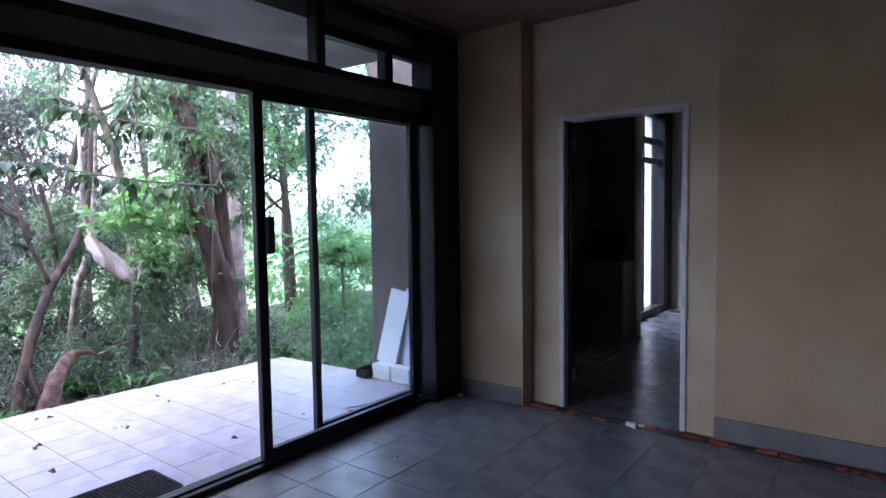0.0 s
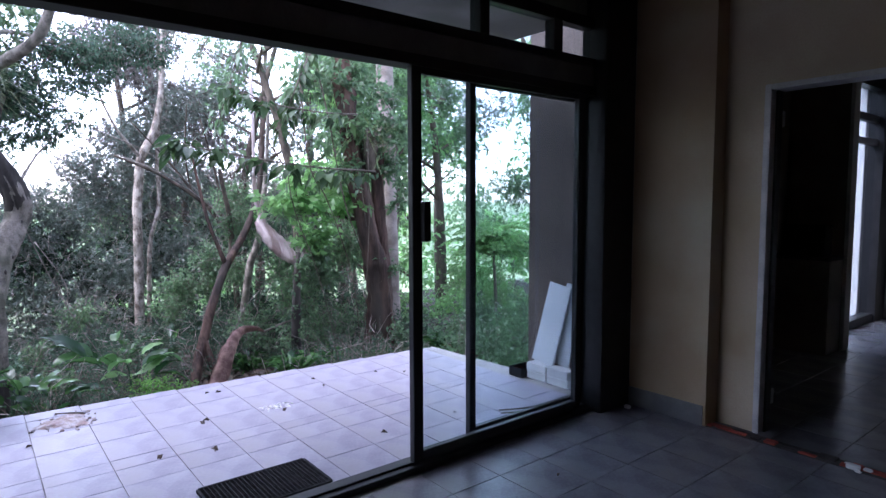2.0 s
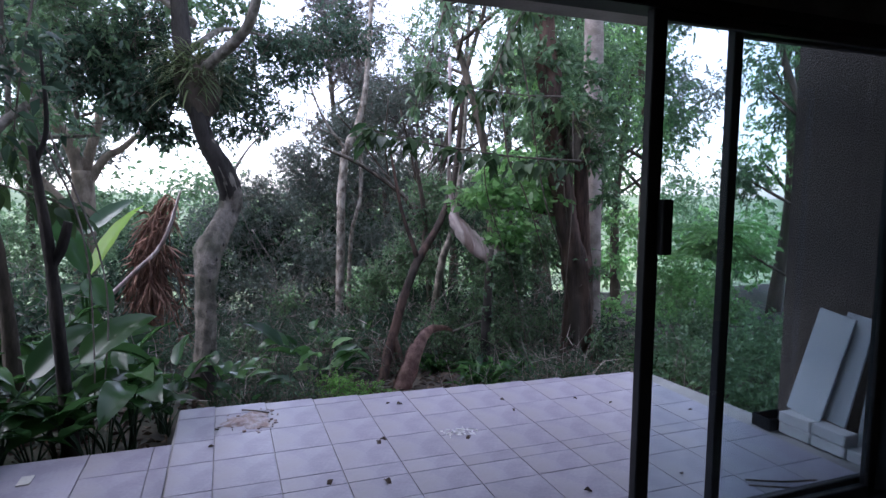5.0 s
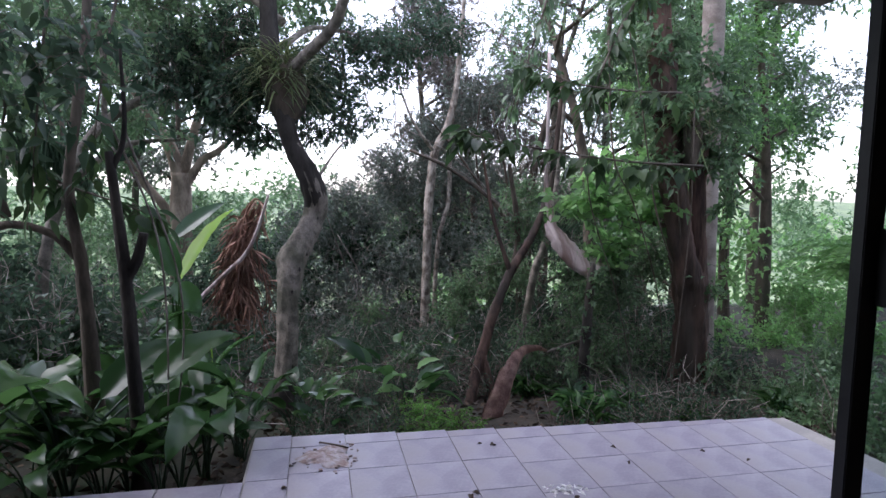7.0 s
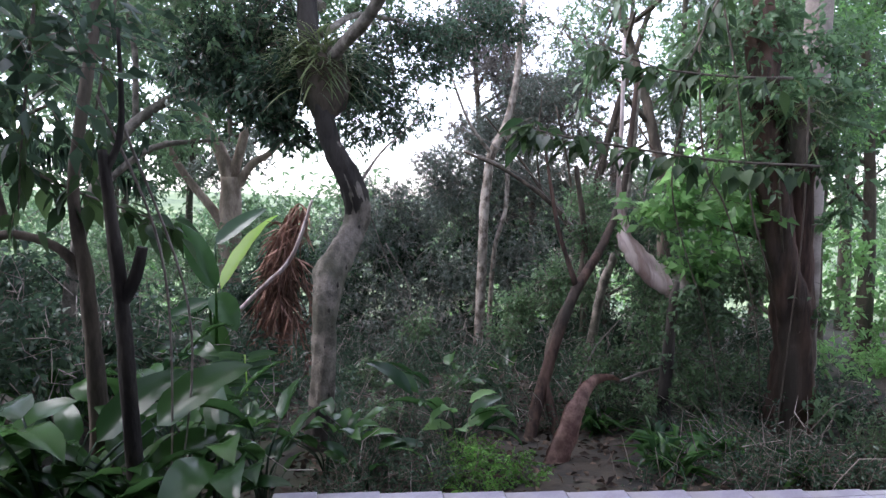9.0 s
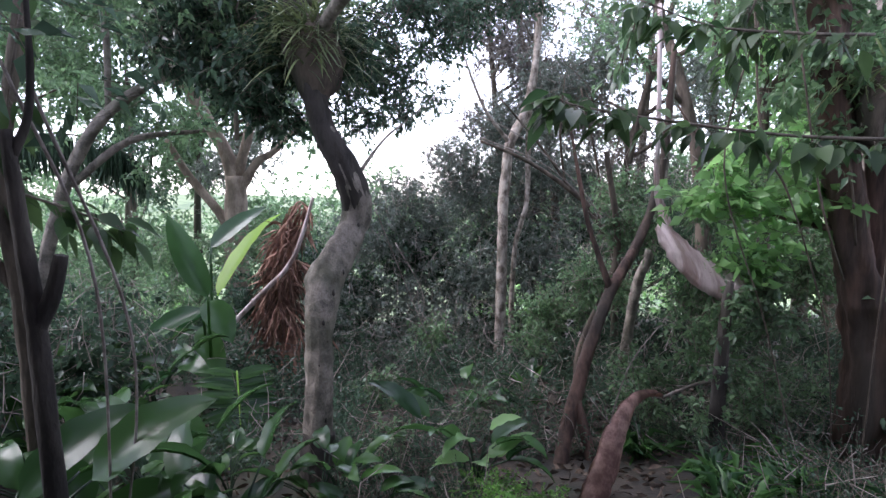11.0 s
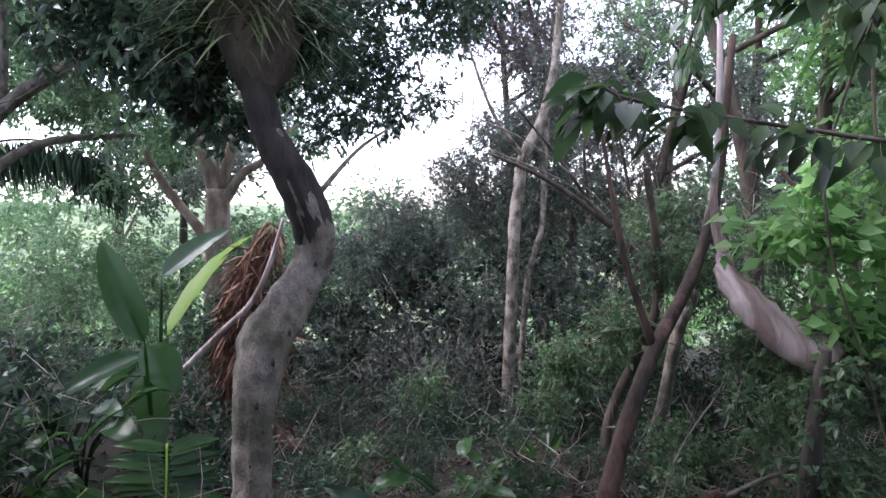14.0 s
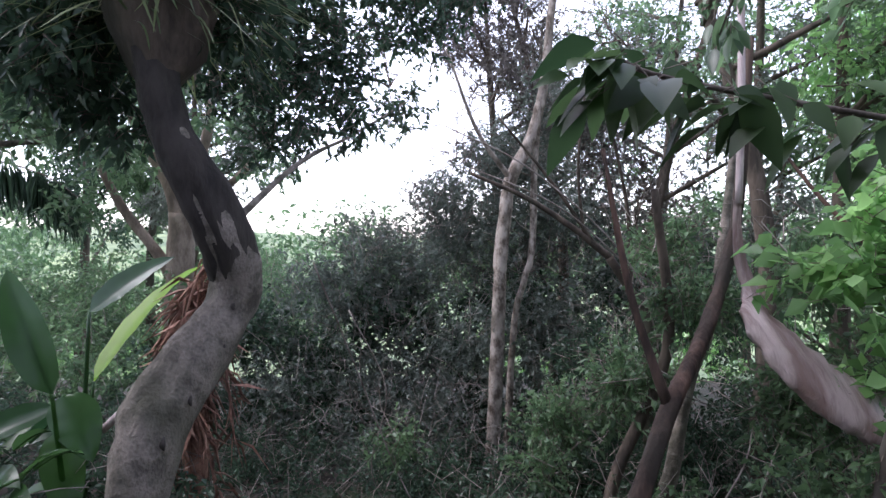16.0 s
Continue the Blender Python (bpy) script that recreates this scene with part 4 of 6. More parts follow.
def frond_tree():
    t = thing("fine_leaved_tree", "young tree with a thin stem and flat feathery bright green fronds", "tree")
    part("trunk", tube([(-6.2, 8.42, -0.7, 0.030), (-6.2, 8.42, 0.0, 0.024), (-6.19, 8.38, 0.55, 0.018), (-6.2, 8.36, 0.98, 0.012)], 8, 0.1, 5), "bark_pale", t)
    rng = np.random.default_rng(54)
    for i in range(26):
        az, z0 = i * 2.4, 0.62 + 0.38 * ((i * 7) % 26) / 26
        L = rng.uniform(0.45, 0.75)
        out = np.array([np.cos(az), np.sin(az), 0.0])
        base = np.array([-6.2, 8.37, z0])
        pts = [base, base + out * L * 0.35 + np.array([0, 0, 0.10]), base + out * L * 0.7 + np.array([0, 0, 0.10]), base + out * L + np.array([0, 0, 0.0])]
        q = smooth_path([(*p, 0.004) for p in pts], 12)
        side = np.array([-out[1], out[0], 0.0])
        c, d, sz = [], [], []
        for k in range(5, len(q) - 1):
            for sg in (-1, 1):
                for m in range(2):
                    c.append(q[k, :3] + (side * sg * 0.07 * m))
                    d.append(side * sg + out * 0.55 + rng.normal(size=3) * 0.12 + np.array([0, 0, -0.12]))
                    sz.append(0.10 * (1.1 - 0.5 * k / len(q)) * rng.uniform(0.8, 1.2))
        V, F = leaf_arrays(np.array(c), np.array(d), np.array(sz), 0.34, rng, droop=0.2)
        fr = mesh_of("frond", V, F, "leaf_bright", t)
        part("rib", tube([(*p, 0.004) for p in pts], 4, 0, 3), "leaf_mid", fr)


frond_tree()


# ---- crowns further off, that close the view between the trunks ----
def far_tree(x, y, h, spread, seed, material="leaf_mid", size=0.13, count=9000, low=0.3, bark="bark_brown", label=""):
    rng = np.random.default_rng(seed)
    g = gz(x, y)
    z0 = g - 0.2
    t = thing("forest_tree", label or "forest tree with a dark trunk and open crown", "tree", "forest trees")
    top = (x + rng.normal() * 0.4, y + rng.normal() * 0.4, g + h)
    pts = [(x, y, z0, 0.04 + h * 0.013), (x + rng.normal() * 0.15, y + rng.normal() * 0.15, g + h * 0.4, 0.02 + h * 0.008), (*top, 0.03)]
    part("trunk", tube(pts, 8, 0.15, 5), bark, t)
    clumps = []
    for i in range(9):
        f = low + (1 - low) * (i + rng.random()) / 9
        a, r = rng.uniform(0, 6.28), spread * rng.uniform(0.25, 0.85) * (1.15 - 0.5 * f)
        c = (x + math.cos(a) * r, y + math.sin(a) * r, g + h * f)
        clumps.append((*c, spread * rng.uniform(0.28, 0.45)))
        w = max(0.0, min(1.0, (c[2] - r * 0.6 - g - h * 0.4) / (h * 0.6)))
        bx, by = pts[1][0] + (top[0] - pts[1][0]) * w, pts[1][1] + (top[1] - pts[1][1]) * w
        mid = ((bx + c[0]) / 2, (by + c[1]) / 2, c[2] - r * 0.3)
        part("limb", tube([(bx, by, c[2] - r * 0.6, 0.012 + h * 0.003), (*mid, 0.01 + h * 0.003), (*c, 0.01)], 5, 0.1, 3), bark, t)
    foliage("crown", t, clumps, count, size, material, seed + 500, reach=size * 2.6, twigs=False, aspect=0.40)
    return t


for x, y, h, s, seed, mat, size, n, low in (
        (-13.5, 6.2, 7.0, 2.2, 101, "leaf_purple", 0.075, 9500, 0.35), (-11.6, 7.0, 6.5, 1.8, 102, "leaf_grey", 0.075, 9000, 0.2),
        (-10.0, 8.2, 6.5, 1.8, 103, "leaf_mid", 0.085, 6600, 0.45), (-10.8, 10.4, 6.2, 1.8, 104, "leaf_mid", 0.09, 4320, 0.2),
        (-15.0, 8.5, 8.5, 2.6, 105, "leaf_mid", 0.11, 7000, 0.2), (-12.5, 10.5, 8.0, 2.6, 106, "leaf_bright", 0.10, 7500, 0.35),
        (-9.0, 12.5, 7.0, 2.5, 107, "leaf_bright", 0.10, 7500, 0.3), (-10.2, -1.5, 6.0, 2.0, 108, "leaf_mid", 0.075, 3919, 0.35),
        (-8.3, -2.2, 5.5, 1.8, 109, "leaf_mid", 0.075, 2925, 0.25), (-14.5, -4.0, 8.0, 2.6, 110, "leaf_mid", 0.10, 5600, 0.35),
        (-10.5, -5.5, 7.0, 2.4, 111, "leaf_mid", 0.10, 3430, 0.3), (-17.0, 12.5, 9.0, 3.0, 113, "leaf_mid", 0.13, 8000, 0.35),
        (-8.2, 12.0, 5.5, 1.7, 114, "leaf_mid", 0.09, 4950, 0.15), (-9.0, 16.0, 7.0, 2.5, 115, "leaf_mid", 0.12, 4000, 0.05),
        (-17.5, 7.0, 8.0, 2.4, 116, "leaf_grey", 0.12, 8000, 0.2), (-7.0, -5.0, 5.5, 2.0, 117, "leaf_dark", 0.10, 3500, 0.1),
        (-22.0, -4.5, 8.0, 3.0, 118, "leaf_mid", 0.18, 3000, 0.1), (-24.0, 16.0, 11.0, 4.0, 119, "leaf_mid", 0.2, 5500, 0.3),
        (-17.0, -1.0, 7.5, 2.0, 120, "leaf_mid", 0.12, 12000, 0.45), (-15.5, 0.4, 6.5, 1.5, 121, "leaf_grey", 0.10, 9000, 0.5),
        (-19.0, -3.5, 9.0, 2.6, 122, "leaf_dark", 0.15, 10000, 0.35), (-13.0, 5.2, 6.2, 1.3, 123, "leaf_purple", 0.07, 8500, 0.5),
        (-12.0, 8.8, 7.5, 2.0, 124, "leaf_grey", 0.09, 7200, 0.3), (-9.5, 7.0, 7.0, 1.6, 125, "leaf_mid", 0.075, 3780, 0.55),
        (-9.0, 8.3, 6.0, 1.5, 126, "leaf_mid", 0.07, 8500, 0.35), (-7.0, 10.9, 5.2, 1.2, 127, "leaf_mid", 0.065, 7500, 0.4), (-10.5, 9.5, 7.5, 1.9, 128, "leaf_bright", 0.09, 4400, 0.2),
        (-9.9, 10.4, 6.8, 1.8, 129, "leaf_mid", 0.085, 9000, 0.4), (-13.5, 13.2, 9.0, 2.4, 130, "leaf_grey", 0.11, 9000, 0.4)):
    crown_tree = far_tree(x, y, h, s, seed, mat, size, n, low)
    if seed in (101, 102, 123):
        g0 = gz(x, y)
        fine_branches(crown_tree, [(x + 0.5 * math.sin(k * 2.4), y + 0.6 * math.cos(k * 2.4), g0 + h * (0.35 + 0.06 * k)) for k in range(9)], seed + 900, 10, 1.3, 0.011, "twig", 0.8, 0.4)

# ---- thickets ----
def shrub(name, label, clumps, count, size, material, seed, twigs_pale=0, **kw):
    t = thing(name, label, "shrub")
    foliage("foliage", t, clumps, count, size, material, seed, **kw)
    if twigs_pale:
        rng = np.random.default_rng(seed + 7)
        c = np.array(clumps)
        k = rng.integers(0, len(c), twigs_pale)
        a = c[k, :3] + unit(rng.normal(size=(twigs_pale, 3))) * c[k, 3:4] * rng.uniform(0.6, 1.05, (twigs_pale, 1))
        d = unit(rng.normal(size=(twigs_pale, 3)) + np.array([0, 0, 0.5]))
        V, F = twig_arrays(a, a + d * rng.uniform(0.12, 0.45, (twigs_pale, 1)), 0.004, rng, 0.2)
        mesh_of("twig_mass", V, F, "twig_pale", t, kind="stuff")
    return t


shrub("thicket", "dense thicket of small grey-green leaves and bare twigs", [(-3 + (x + 3) * 1.14, 3.4 + (y - 3.4) * 1.14, 1.45 + (z - 1.45) * 1.14, r * 1.14) for x, y, z, r in [(-10.6, 3.1, 0.9, .75), (-10.7, 3.9, 1.05, .8), (-10.9, 4.7, 1.5, .85), (-10.7, 5.4, 1.8, .9), (-10.4, 3.6, 0.1, .8), (-10.2, 4.5, 0.3, .9), (-10.4, 2.7, -0.1, .8), (-10.3, 5.3, 0.6, .9), (-11.2, 5.2, 2.4, .7), (-9.9, 3.4, -0.7, .8), (-9.7, 4.3, -0.6, .8), (-11.5, 4.3, 1.5, .7), (-10.5, 6.3, 1.2, .9), (-10.9, 4.9, 2.3, .65), (-10.9, 5.6, 2.9, .8), (-10.8, 4.25, 1.9, .5), (-11.0, 6.3, 3.1, .8), (-10.8, 3.5, 1.4, .5), (-9.8, 3.9, -.2, .7)]], 90000, 0.050, "leaf_grey", 201, 2600, reach=0.13)
shrub("thicket", "dark evergreen thicket under the trees", [(-3 + (x + 3) * 1.16, 3.4 + (y - 3.4) * 1.16, 1.45 + (z - 1.45) * 1.16, r * 1.16) for x, y, z, r in [(-8.6, 3.3, -0.7, .5), (-8.9, 4.1, -0.5, .6), (-8.8, 5.0, -0.4, .6), (-8.9, 5.9, -0.2, .7), (-8.6, 6.7, 0.1, .7), (-8.2, 3.8, -0.9, .4), (-9.3, 6.5, 0.9, .7), (-9.2, 2.6, -0.6, .5), (-7.9, 7.3, -0.1, .6), (-9.0, 5.4, 0.5, .5)]], 46000, 0.056, "leaf_dark", 202, 900, aspect=0.36)
shrub("thicket", "green thicket beside the big tree", [(-7.4, 6.6, -0.3, .5), (-7.3, 5.9, 0.2, .35), (-7.8, 6.3, 0.6, .5), (-7.5, 6.9, 0.8, .45), (-8.0, 6.8, 1.5, .5), (-7.2, 5.6, -0.6, .4), (-7.9, 5.6, -0.3, .4), (-7.7, 6.1, 1.3, .35)], 15000, 0.055, "leaf_mid", 203, 300)
shrub("thicket", "pale leafy thicket on the far slope", [(-13, 1.5, 0.3, 1.0), (-13.5, -0.3, 0.1, 1.2), (-12.5, 2.6, 0.2, .9), (-14, -2.2, -0.3, 1.4), (-11.8, 0.4, -0.3, .9), (-15, -4.5, -.6, 1.6), (-12.5, -1.6, -0.6, 1.0), (-17, -7.5, -1, 2.2)], 30000, 0.08, "leaf_mid", 204, 500, reach=0.22)
shrub("thicket", "bright green slope bushes in the open", [(-26, -9, -2.4, 2.5), (-29, -14, -2.4, 3), (-24, -5.5, -3.0, 2.0), (-33, -8, -3.5, 3.0), (-22, -11, -2.2, 2.0)], 16000, 0.16, "leaf_bright", 205, reach=0.4, twigs=False)
shrub("thicket", "light green bushes beyond the pebble-dash wall", [(-8.6, 9.6, -0.6, .6), (-8.9, 8.7, -0.5, .5), (-9.6, 11, -0.3, 1.0), (-7.4, 8.6, -0.75, .35), (-8.2, 10.6, -0.5, .6)], 9000, 0.075, "leaf_bright", 206, 200)
shrub("thicket", "sunlit bushes in the valley behind the tree trunks", [(-20, 12, -1.4, 2.0), (-22, 9.5, -2.0, 2.2), (-16, 14, -0.5, 2.0), (-13, 16, 0, 2.0), (-24, 7, -2.8, 2.2), (-11, 19, .2, 2.2)], 16000, 0.15, "leaf_bright", 207, reach=0.4, twigs=False)
shrub("thicket", "mixed leafy thicket at the side of the garden", [(-6.6, 0.6, 0.3, .6), (-7.2, 1.2, 0.2, .5), (-7.6, 0.0, 0.6, .8), (-6.4, -0.4, 0.7, .7), (-8.5, 0.5, 0.1, .7), (-6.2, -1.4, 0.9, .8), (-7.5, -1.4, 0.9, .9), (-8.9, 1.9, -0.4, .5)], 18000, 0.075, "leaf_dark", 208, 700)
shrub("low_growth", "deep green ground cover filling the slope under the trees", [(-7.0 - 0.85 * i + 0.2 * (j % 2), 2.2 + 0.75 * j, gz(-7.0 - 0.85 * i, 3) + 0.04 + 0.12 * ((i + j) % 3), .42) for i in range(6) for j in range(8) if not (i < 1 and 2 <= j <= 5)], 56000, 0.045, "leaf_dark", 221, 900, aspect=0.34)
shrub("low_growth", "fresh green sprigs standing in the undergrowth", [(-6.9, 3.3, -0.35, .16), (-7.4, 4.0, -0.3, .18), (-7.9, 3.2, -0.3, .2), (-7.2, 5.3, -0.2, .18), (-8.3, 4.7, 0.0, .2), (-8.6, 5.3, 0.25, .22), (-8.8, 3.8, 0.0, .18), (-9.2, 5.9, .3, .3)], 4200, 0.05, "leaf_mid", 222, 60)
shrub("thicket", "rounded dark bushes closing the valley behind the garden", [(-15, 0.5, 0.6, 1.3), (-16.5, 3.0, 0.5, 1.5), (-17, 5.5, 0.9, 1.6), (-16, -2.0, 0.3, 1.4), (-18.5, 1.0, 0.0, 1.8), (-15.5, 6.5, 1.2, 1.4), (-19, -5.0, -0.4, 1.6), (-20, 4.0, 0.2, 1.8), (-15, 9.0, 1.0, 1.5), (-14.0, -5.5, 0.2, 1.3)], 40000, 0.10, "leaf_mid", 223, reach=0.28)
shrub("thicket", "hazy wooded slope far down the valley", [(-30 - 3 * (k % 3), -22 + 3.4 * k, -1.6 + 0.9 * (k % 4), 2.8) for k in range(18)], 26000, 0.26, "leaf_mid", 224, reach=0.7, twigs=False)
shrub("low_growth", "dark ferny growth close to the terrace edge", [(-5.45 - 0.42 * i, 3.1 + 0.42 * j + 0.15 * (i % 2), gz(-5.45 - 0.42 * i, 4) + 0.08 + 0.05 * ((i * 3 + j) % 3), .24) for i in range(5) for j in range(8) if not (2 <= j <= 5 and i < 4)] + [(-6.9, 4.3, -0.75, .2), (-5.6, 5.6, -0.5, .2), (-6.0, 5.7, -0.55, .22)], 22000, 0.034, "leaf_dark", 225, 260, aspect=0.3)
shrub("low_growth", "mid green sprays rising behind the dead palm sheath", [(-6.9, 6.1, -0.2, .22), (-7.9, 6.2, 0.5, .25), (-8.2, 5.2, 0.6, .3), (-8.6, 4.9, 0.2, .3), (-8.1, 5.6, 1.1, .3), (-8.7, 5.7, 1.4, .3)], 7000, 0.05, "leaf_mid", 226, 120)
shrub("low_growth", "mixed green growth on the slope below the paddle-leaf plant", [(-9.3 - 0.8 * i, -2.4 + 0.75 * j, gz(-9.3 - 0.8 * i, 0) + 0.2 + 0.15 * ((i + 2 * j) % 3), .5) for i in range(5) for j in range(6)], 20000, 0.060, "leaf_dark", 227, 300, aspect=0.4)
shrub("broad_leaf_bush", "green broad-leaved bush in the open light beside the big trunk", [(-7.6, 8.0, 0.5, .35), (-7.4, 7.7, 0.0, .3), (-8.0, 8.4, 1.0, .4), (-7.9, 7.7, 1.3, .3), (-9.2, 8.3, 2.2, .7), (-8.7, 7.6, 1.7, .5), (-9.6, 9.3, 2.7, .8), (-9.8, 8.0, 3.2, .8)], 3200, 0.09, "leaf_bright", 228, aspect=0.55, reach=0.3)
shrub("thicket", "dark evergreen bank in the dip behind the thicket", [(-12.0, 1.2 + 0.8 * j, -0.3 + 0.09 * j + 0.5 * (j % 2), .75) for j in range(8)] + [(-11.3, 2.0 + 0.9 * j, -0.6, .6) for j in range(6)], 30000, 0.075, "leaf_dark", 232, 200)
shrub("fern_bush", "thick green ferns behind the end of the terrace", [(-4.1, 6.75, -0.12, .26), (-4.5, 6.8, -0.16, .26), (-4.95, 6.85, -0.2, .26), (-4.3, 7.3, -0.02, .3), (-4.9, 7.4, -0.05, .3), (-5.5, 7.1, -0.18, .3), (-4.2, 8.0, 0.1, .35), (-5.2, 8.1, 0.0, .35), (-6.0, 7.9, -0.1, .3)], 11000, 0.06, "leaf_mid", 231, aspect=0.4, reach=0.22, twigs=False)
shrub("fern_bush", "low feathery bright green bush by the terrace edge", [(-5.75, 3.75, -0.38, .22), (-5.6, 4.0, -0.34, .22), (-5.85, 4.2, -0.38, .22), (-5.5, 3.8, -0.42, .16), (-6.1, 3.95, -0.36, .25), (-5.65, 4.3, -.42, .18), (-5.7, 3.9, -0.22, .18)], 6500, 0.026, "fern_light", 209, reach=0.14, per=16, flat=0.4, aspect=0.5)
shrub("sapling", "sapling with clear bright green leaves", [(-6.95, 5.45, 1.36, .14), (-6.95, 5.7, 1.33, .2), (-6.95, 5.9, 1.42, .2), (-6.95, 6.1, 1.22, .2), (-6.95, 6.28, 1.48, .2), (-6.95, 5.75, 1.6, .16), (-6.95, 6.5, 1.35, .22), (-6.9, 6.2, 1.0, .2), (-7.1, 6.15, 1.8, .2), (-7.1, 6.6, 1.75, .22), (-6.95, 6.0, 0.85, .2)], 1300, 0.105, "leaf_bright", 210, aspect=0.62, per=6, reach=0.24, flat=0.5)
shrub("low_growth", "low dark green growth along the terrace edge", [(-5.5, 5.0, -0.45, .22), (-5.6, 5.5, -0.45, .25), (-5.7, 6.0, -0.4, .28), (-5.4, 6.4, -0.35, .25), (-6.1, 5.5, -0.65, .25), (-7.0, 4.5, -0.8, .2), (-6.3, 3.4, -0.65, .25), (-5.9, 3.3, -0.5, .2), (-7.3, 4.3, -0.8, .35), (-7.5, 3.5, -0.85, .35), (-7.9, 2.8, -0.9, .35)], 18000, 0.038, "leaf_dark", 211, 300)
shrub("low_growth", "grassy undergrowth beyond the end of the terrace", [(-4.9, 6.8, -0.25, .3), (-5.4, 7.2, -0.3, .35), (-4.4, 7.3, -0.2, .3), (-5.0, 7.9, -0.1, .35), (-6.0, 7.1, -0.35, .3), (-4.3, 8.3, 0, .4)], 9000, 0.05, "leaf_mid", 212, 100, aspect=0.2)


# ---- creepers and hanging branches near the terrace ----
def hanging_branch(label, path, count, size, seed, material="leaf_dark", aspect=0.52):
    t = thing("leafy_branch", label, "branch")
    part("stem", tube(path, 6, 0.1, 6), "twig", t)
    rng = np.random.default_rng(seed)
    q = smooth_path(path, 8)
    k = rng.integers(1, len(q), count)
    c = q[k, :3] + rng.normal(size=(count, 3)) * 0.02
    dirn = unit(q[np.minimum(k + 1, len(q) - 1), :3] - q[k - 1, :3])
    d = dirn * 0.5 + rng.normal(size=(count, 3)) * np.array([0.6, 0.6, 0.25]) + np.array([0, 0, -0.55])
    off = unit(d) * rng.uniform(0, 0.12, (count, 1))
    V, F = oval_arrays(c + off, d, size * (0.5 + 0.6 * rng.random(count)), aspect, rng, droop=0.35)
    mesh_of("foliage", V, F, material, t)
    V, F = twig_arrays(c, c + off, 0.0022, rng, 0.05)
    mesh_of("stalk_mass", V, F, "twig", t, kind="stuff")
    return t


hanging_branch("long branch with large dark leaves reaching across the view", [(-5.9, 6.3, 1.72, 0.012), (-5.9, 5.6, 1.74, 0.010), (-5.9, 5.0, 1.80, 0.009), (-5.93, 4.4, 1.89, 0.007), (-5.95, 4.25, 1.95, 0.004)], 120, 0.15, 301, "leaf_branch", 0.6)
hanging_branch("leafy branch hanging from the roof of leaves", [(-6.1, 6.2, 2.35, 0.011), (-6.0, 5.7, 2.32, 0.009), (-6.1, 5.2, 2.38, 0.007), (-6.2, 4.8, 2.55, 0.004)], 90, 0.14, 302, "leaf_branch", 0.62)
hanging_branch("leafy creeper high over the terrace edge", [(-6.4, 5.2, 3.6, 0.012), (-6.3, 5.0, 3.0, 0.010), (-6.3, 4.85, 2.5, 0.007), (-6.35, 4.75, 2.15, 0.004)], 110, 0.10, 304, "leaf_mid")
hanging_branch("drooping creeper with big leaves in front of the big tree", [(-6.2, 5.9, 3.3, 0.012), (-6.15, 5.65, 2.9, 0.010), (-6.1, 5.45, 2.5, 0.007), (-6.15, 5.35, 2.15, 0.004)], 120, 0.12, 305, "leaf_branch")

hanging_branch("drooping branch with broad dark leaves beside the terrace", [(-5.2, 1.75, 2.9, 0.010), (-5.1, 1.7, 2.3, 0.008), (-5.05, 1.65, 1.7, 0.005), (-5.05, 1.62, 1.35, 0.003)], 45, 0.13, 306, "leaf_branch", 0.48)
hanging_branch("drooping branch with broad dark leaves beside the terrace", [(-5.4, 2.05, 2.9, 0.010), (-5.3, 1.95, 2.3, 0.008), (-5.2, 1.9, 1.8, 0.005), (-5.2, 1.86, 1.5, 0.003)], 30, 0.12, 307, "leaf_branch", 0.48)
hanging_branch("low bough with broad dark leaves beside the terrace corner", [(-5.7, 1.2, 1.65, 0.010), (-5.65, 1.55, 1.48, 0.008), (-5.6, 1.9, 1.36, 0.006), (-5.6, 2.1, 1.28, 0.003)], 60, 0.15, 309, "leaf_branch", 0.6)
hanging_branch("arching leafy branch low beside the dark stems", [(-5.3, 1.3, 2.2, 0.010), (-5.2, 1.45, 1.9, 0.008), (-5.1, 1.4, 1.6, 0.005), (-5.1, 1.3, 1.3, 0.003)], 90, 0.14, 308, "leaf_mid", 0.45)


def palm_frond():
    t = thing("palm_frond", "drooping feather palm frond over the valley", "palm")
    pts = [(-15.2, -5.0, 2.0, 0.03), (-15.1, -3.9, 2.5, 0.025), (-15.0, -2.9, 2.6, 0.02), (-15.0, -2.0, 2.35, 0.01), (-15.0, -1.5, 2.0, 0.006)]
    part("rib", tube(pts, 6, 0, 8), "bark_brown", t)
    rng = np.random.default_rng(12)
    q = smooth_path(pts, 60)
    k = rng.integers(5, len(q), 420)
    d = np.stack([rng.normal(size=420) * 0.15, rng.normal(size=420) * 0.12 + 0.1, -np.ones(420)], 1)
    ln = rng.uniform(0.45, 0.95, 420)
    for i in range(150):
        V, F = leaf_arrays(q[k[i:i + 1], :3], d[i:i + 1], ln[i:i + 1], 0.045, rng, droop=0.1)
        mesh_of("leaflet", V, F, "leaf_dark", t)
    V, F = leaf_arrays(q[k[150:], :3], d[150:], ln[150:], 0.045, rng, droop=0.1)
    mesh_of("leaflet_mass", V, F, "leaf_dark", t, kind="stuff")


palm_frond()


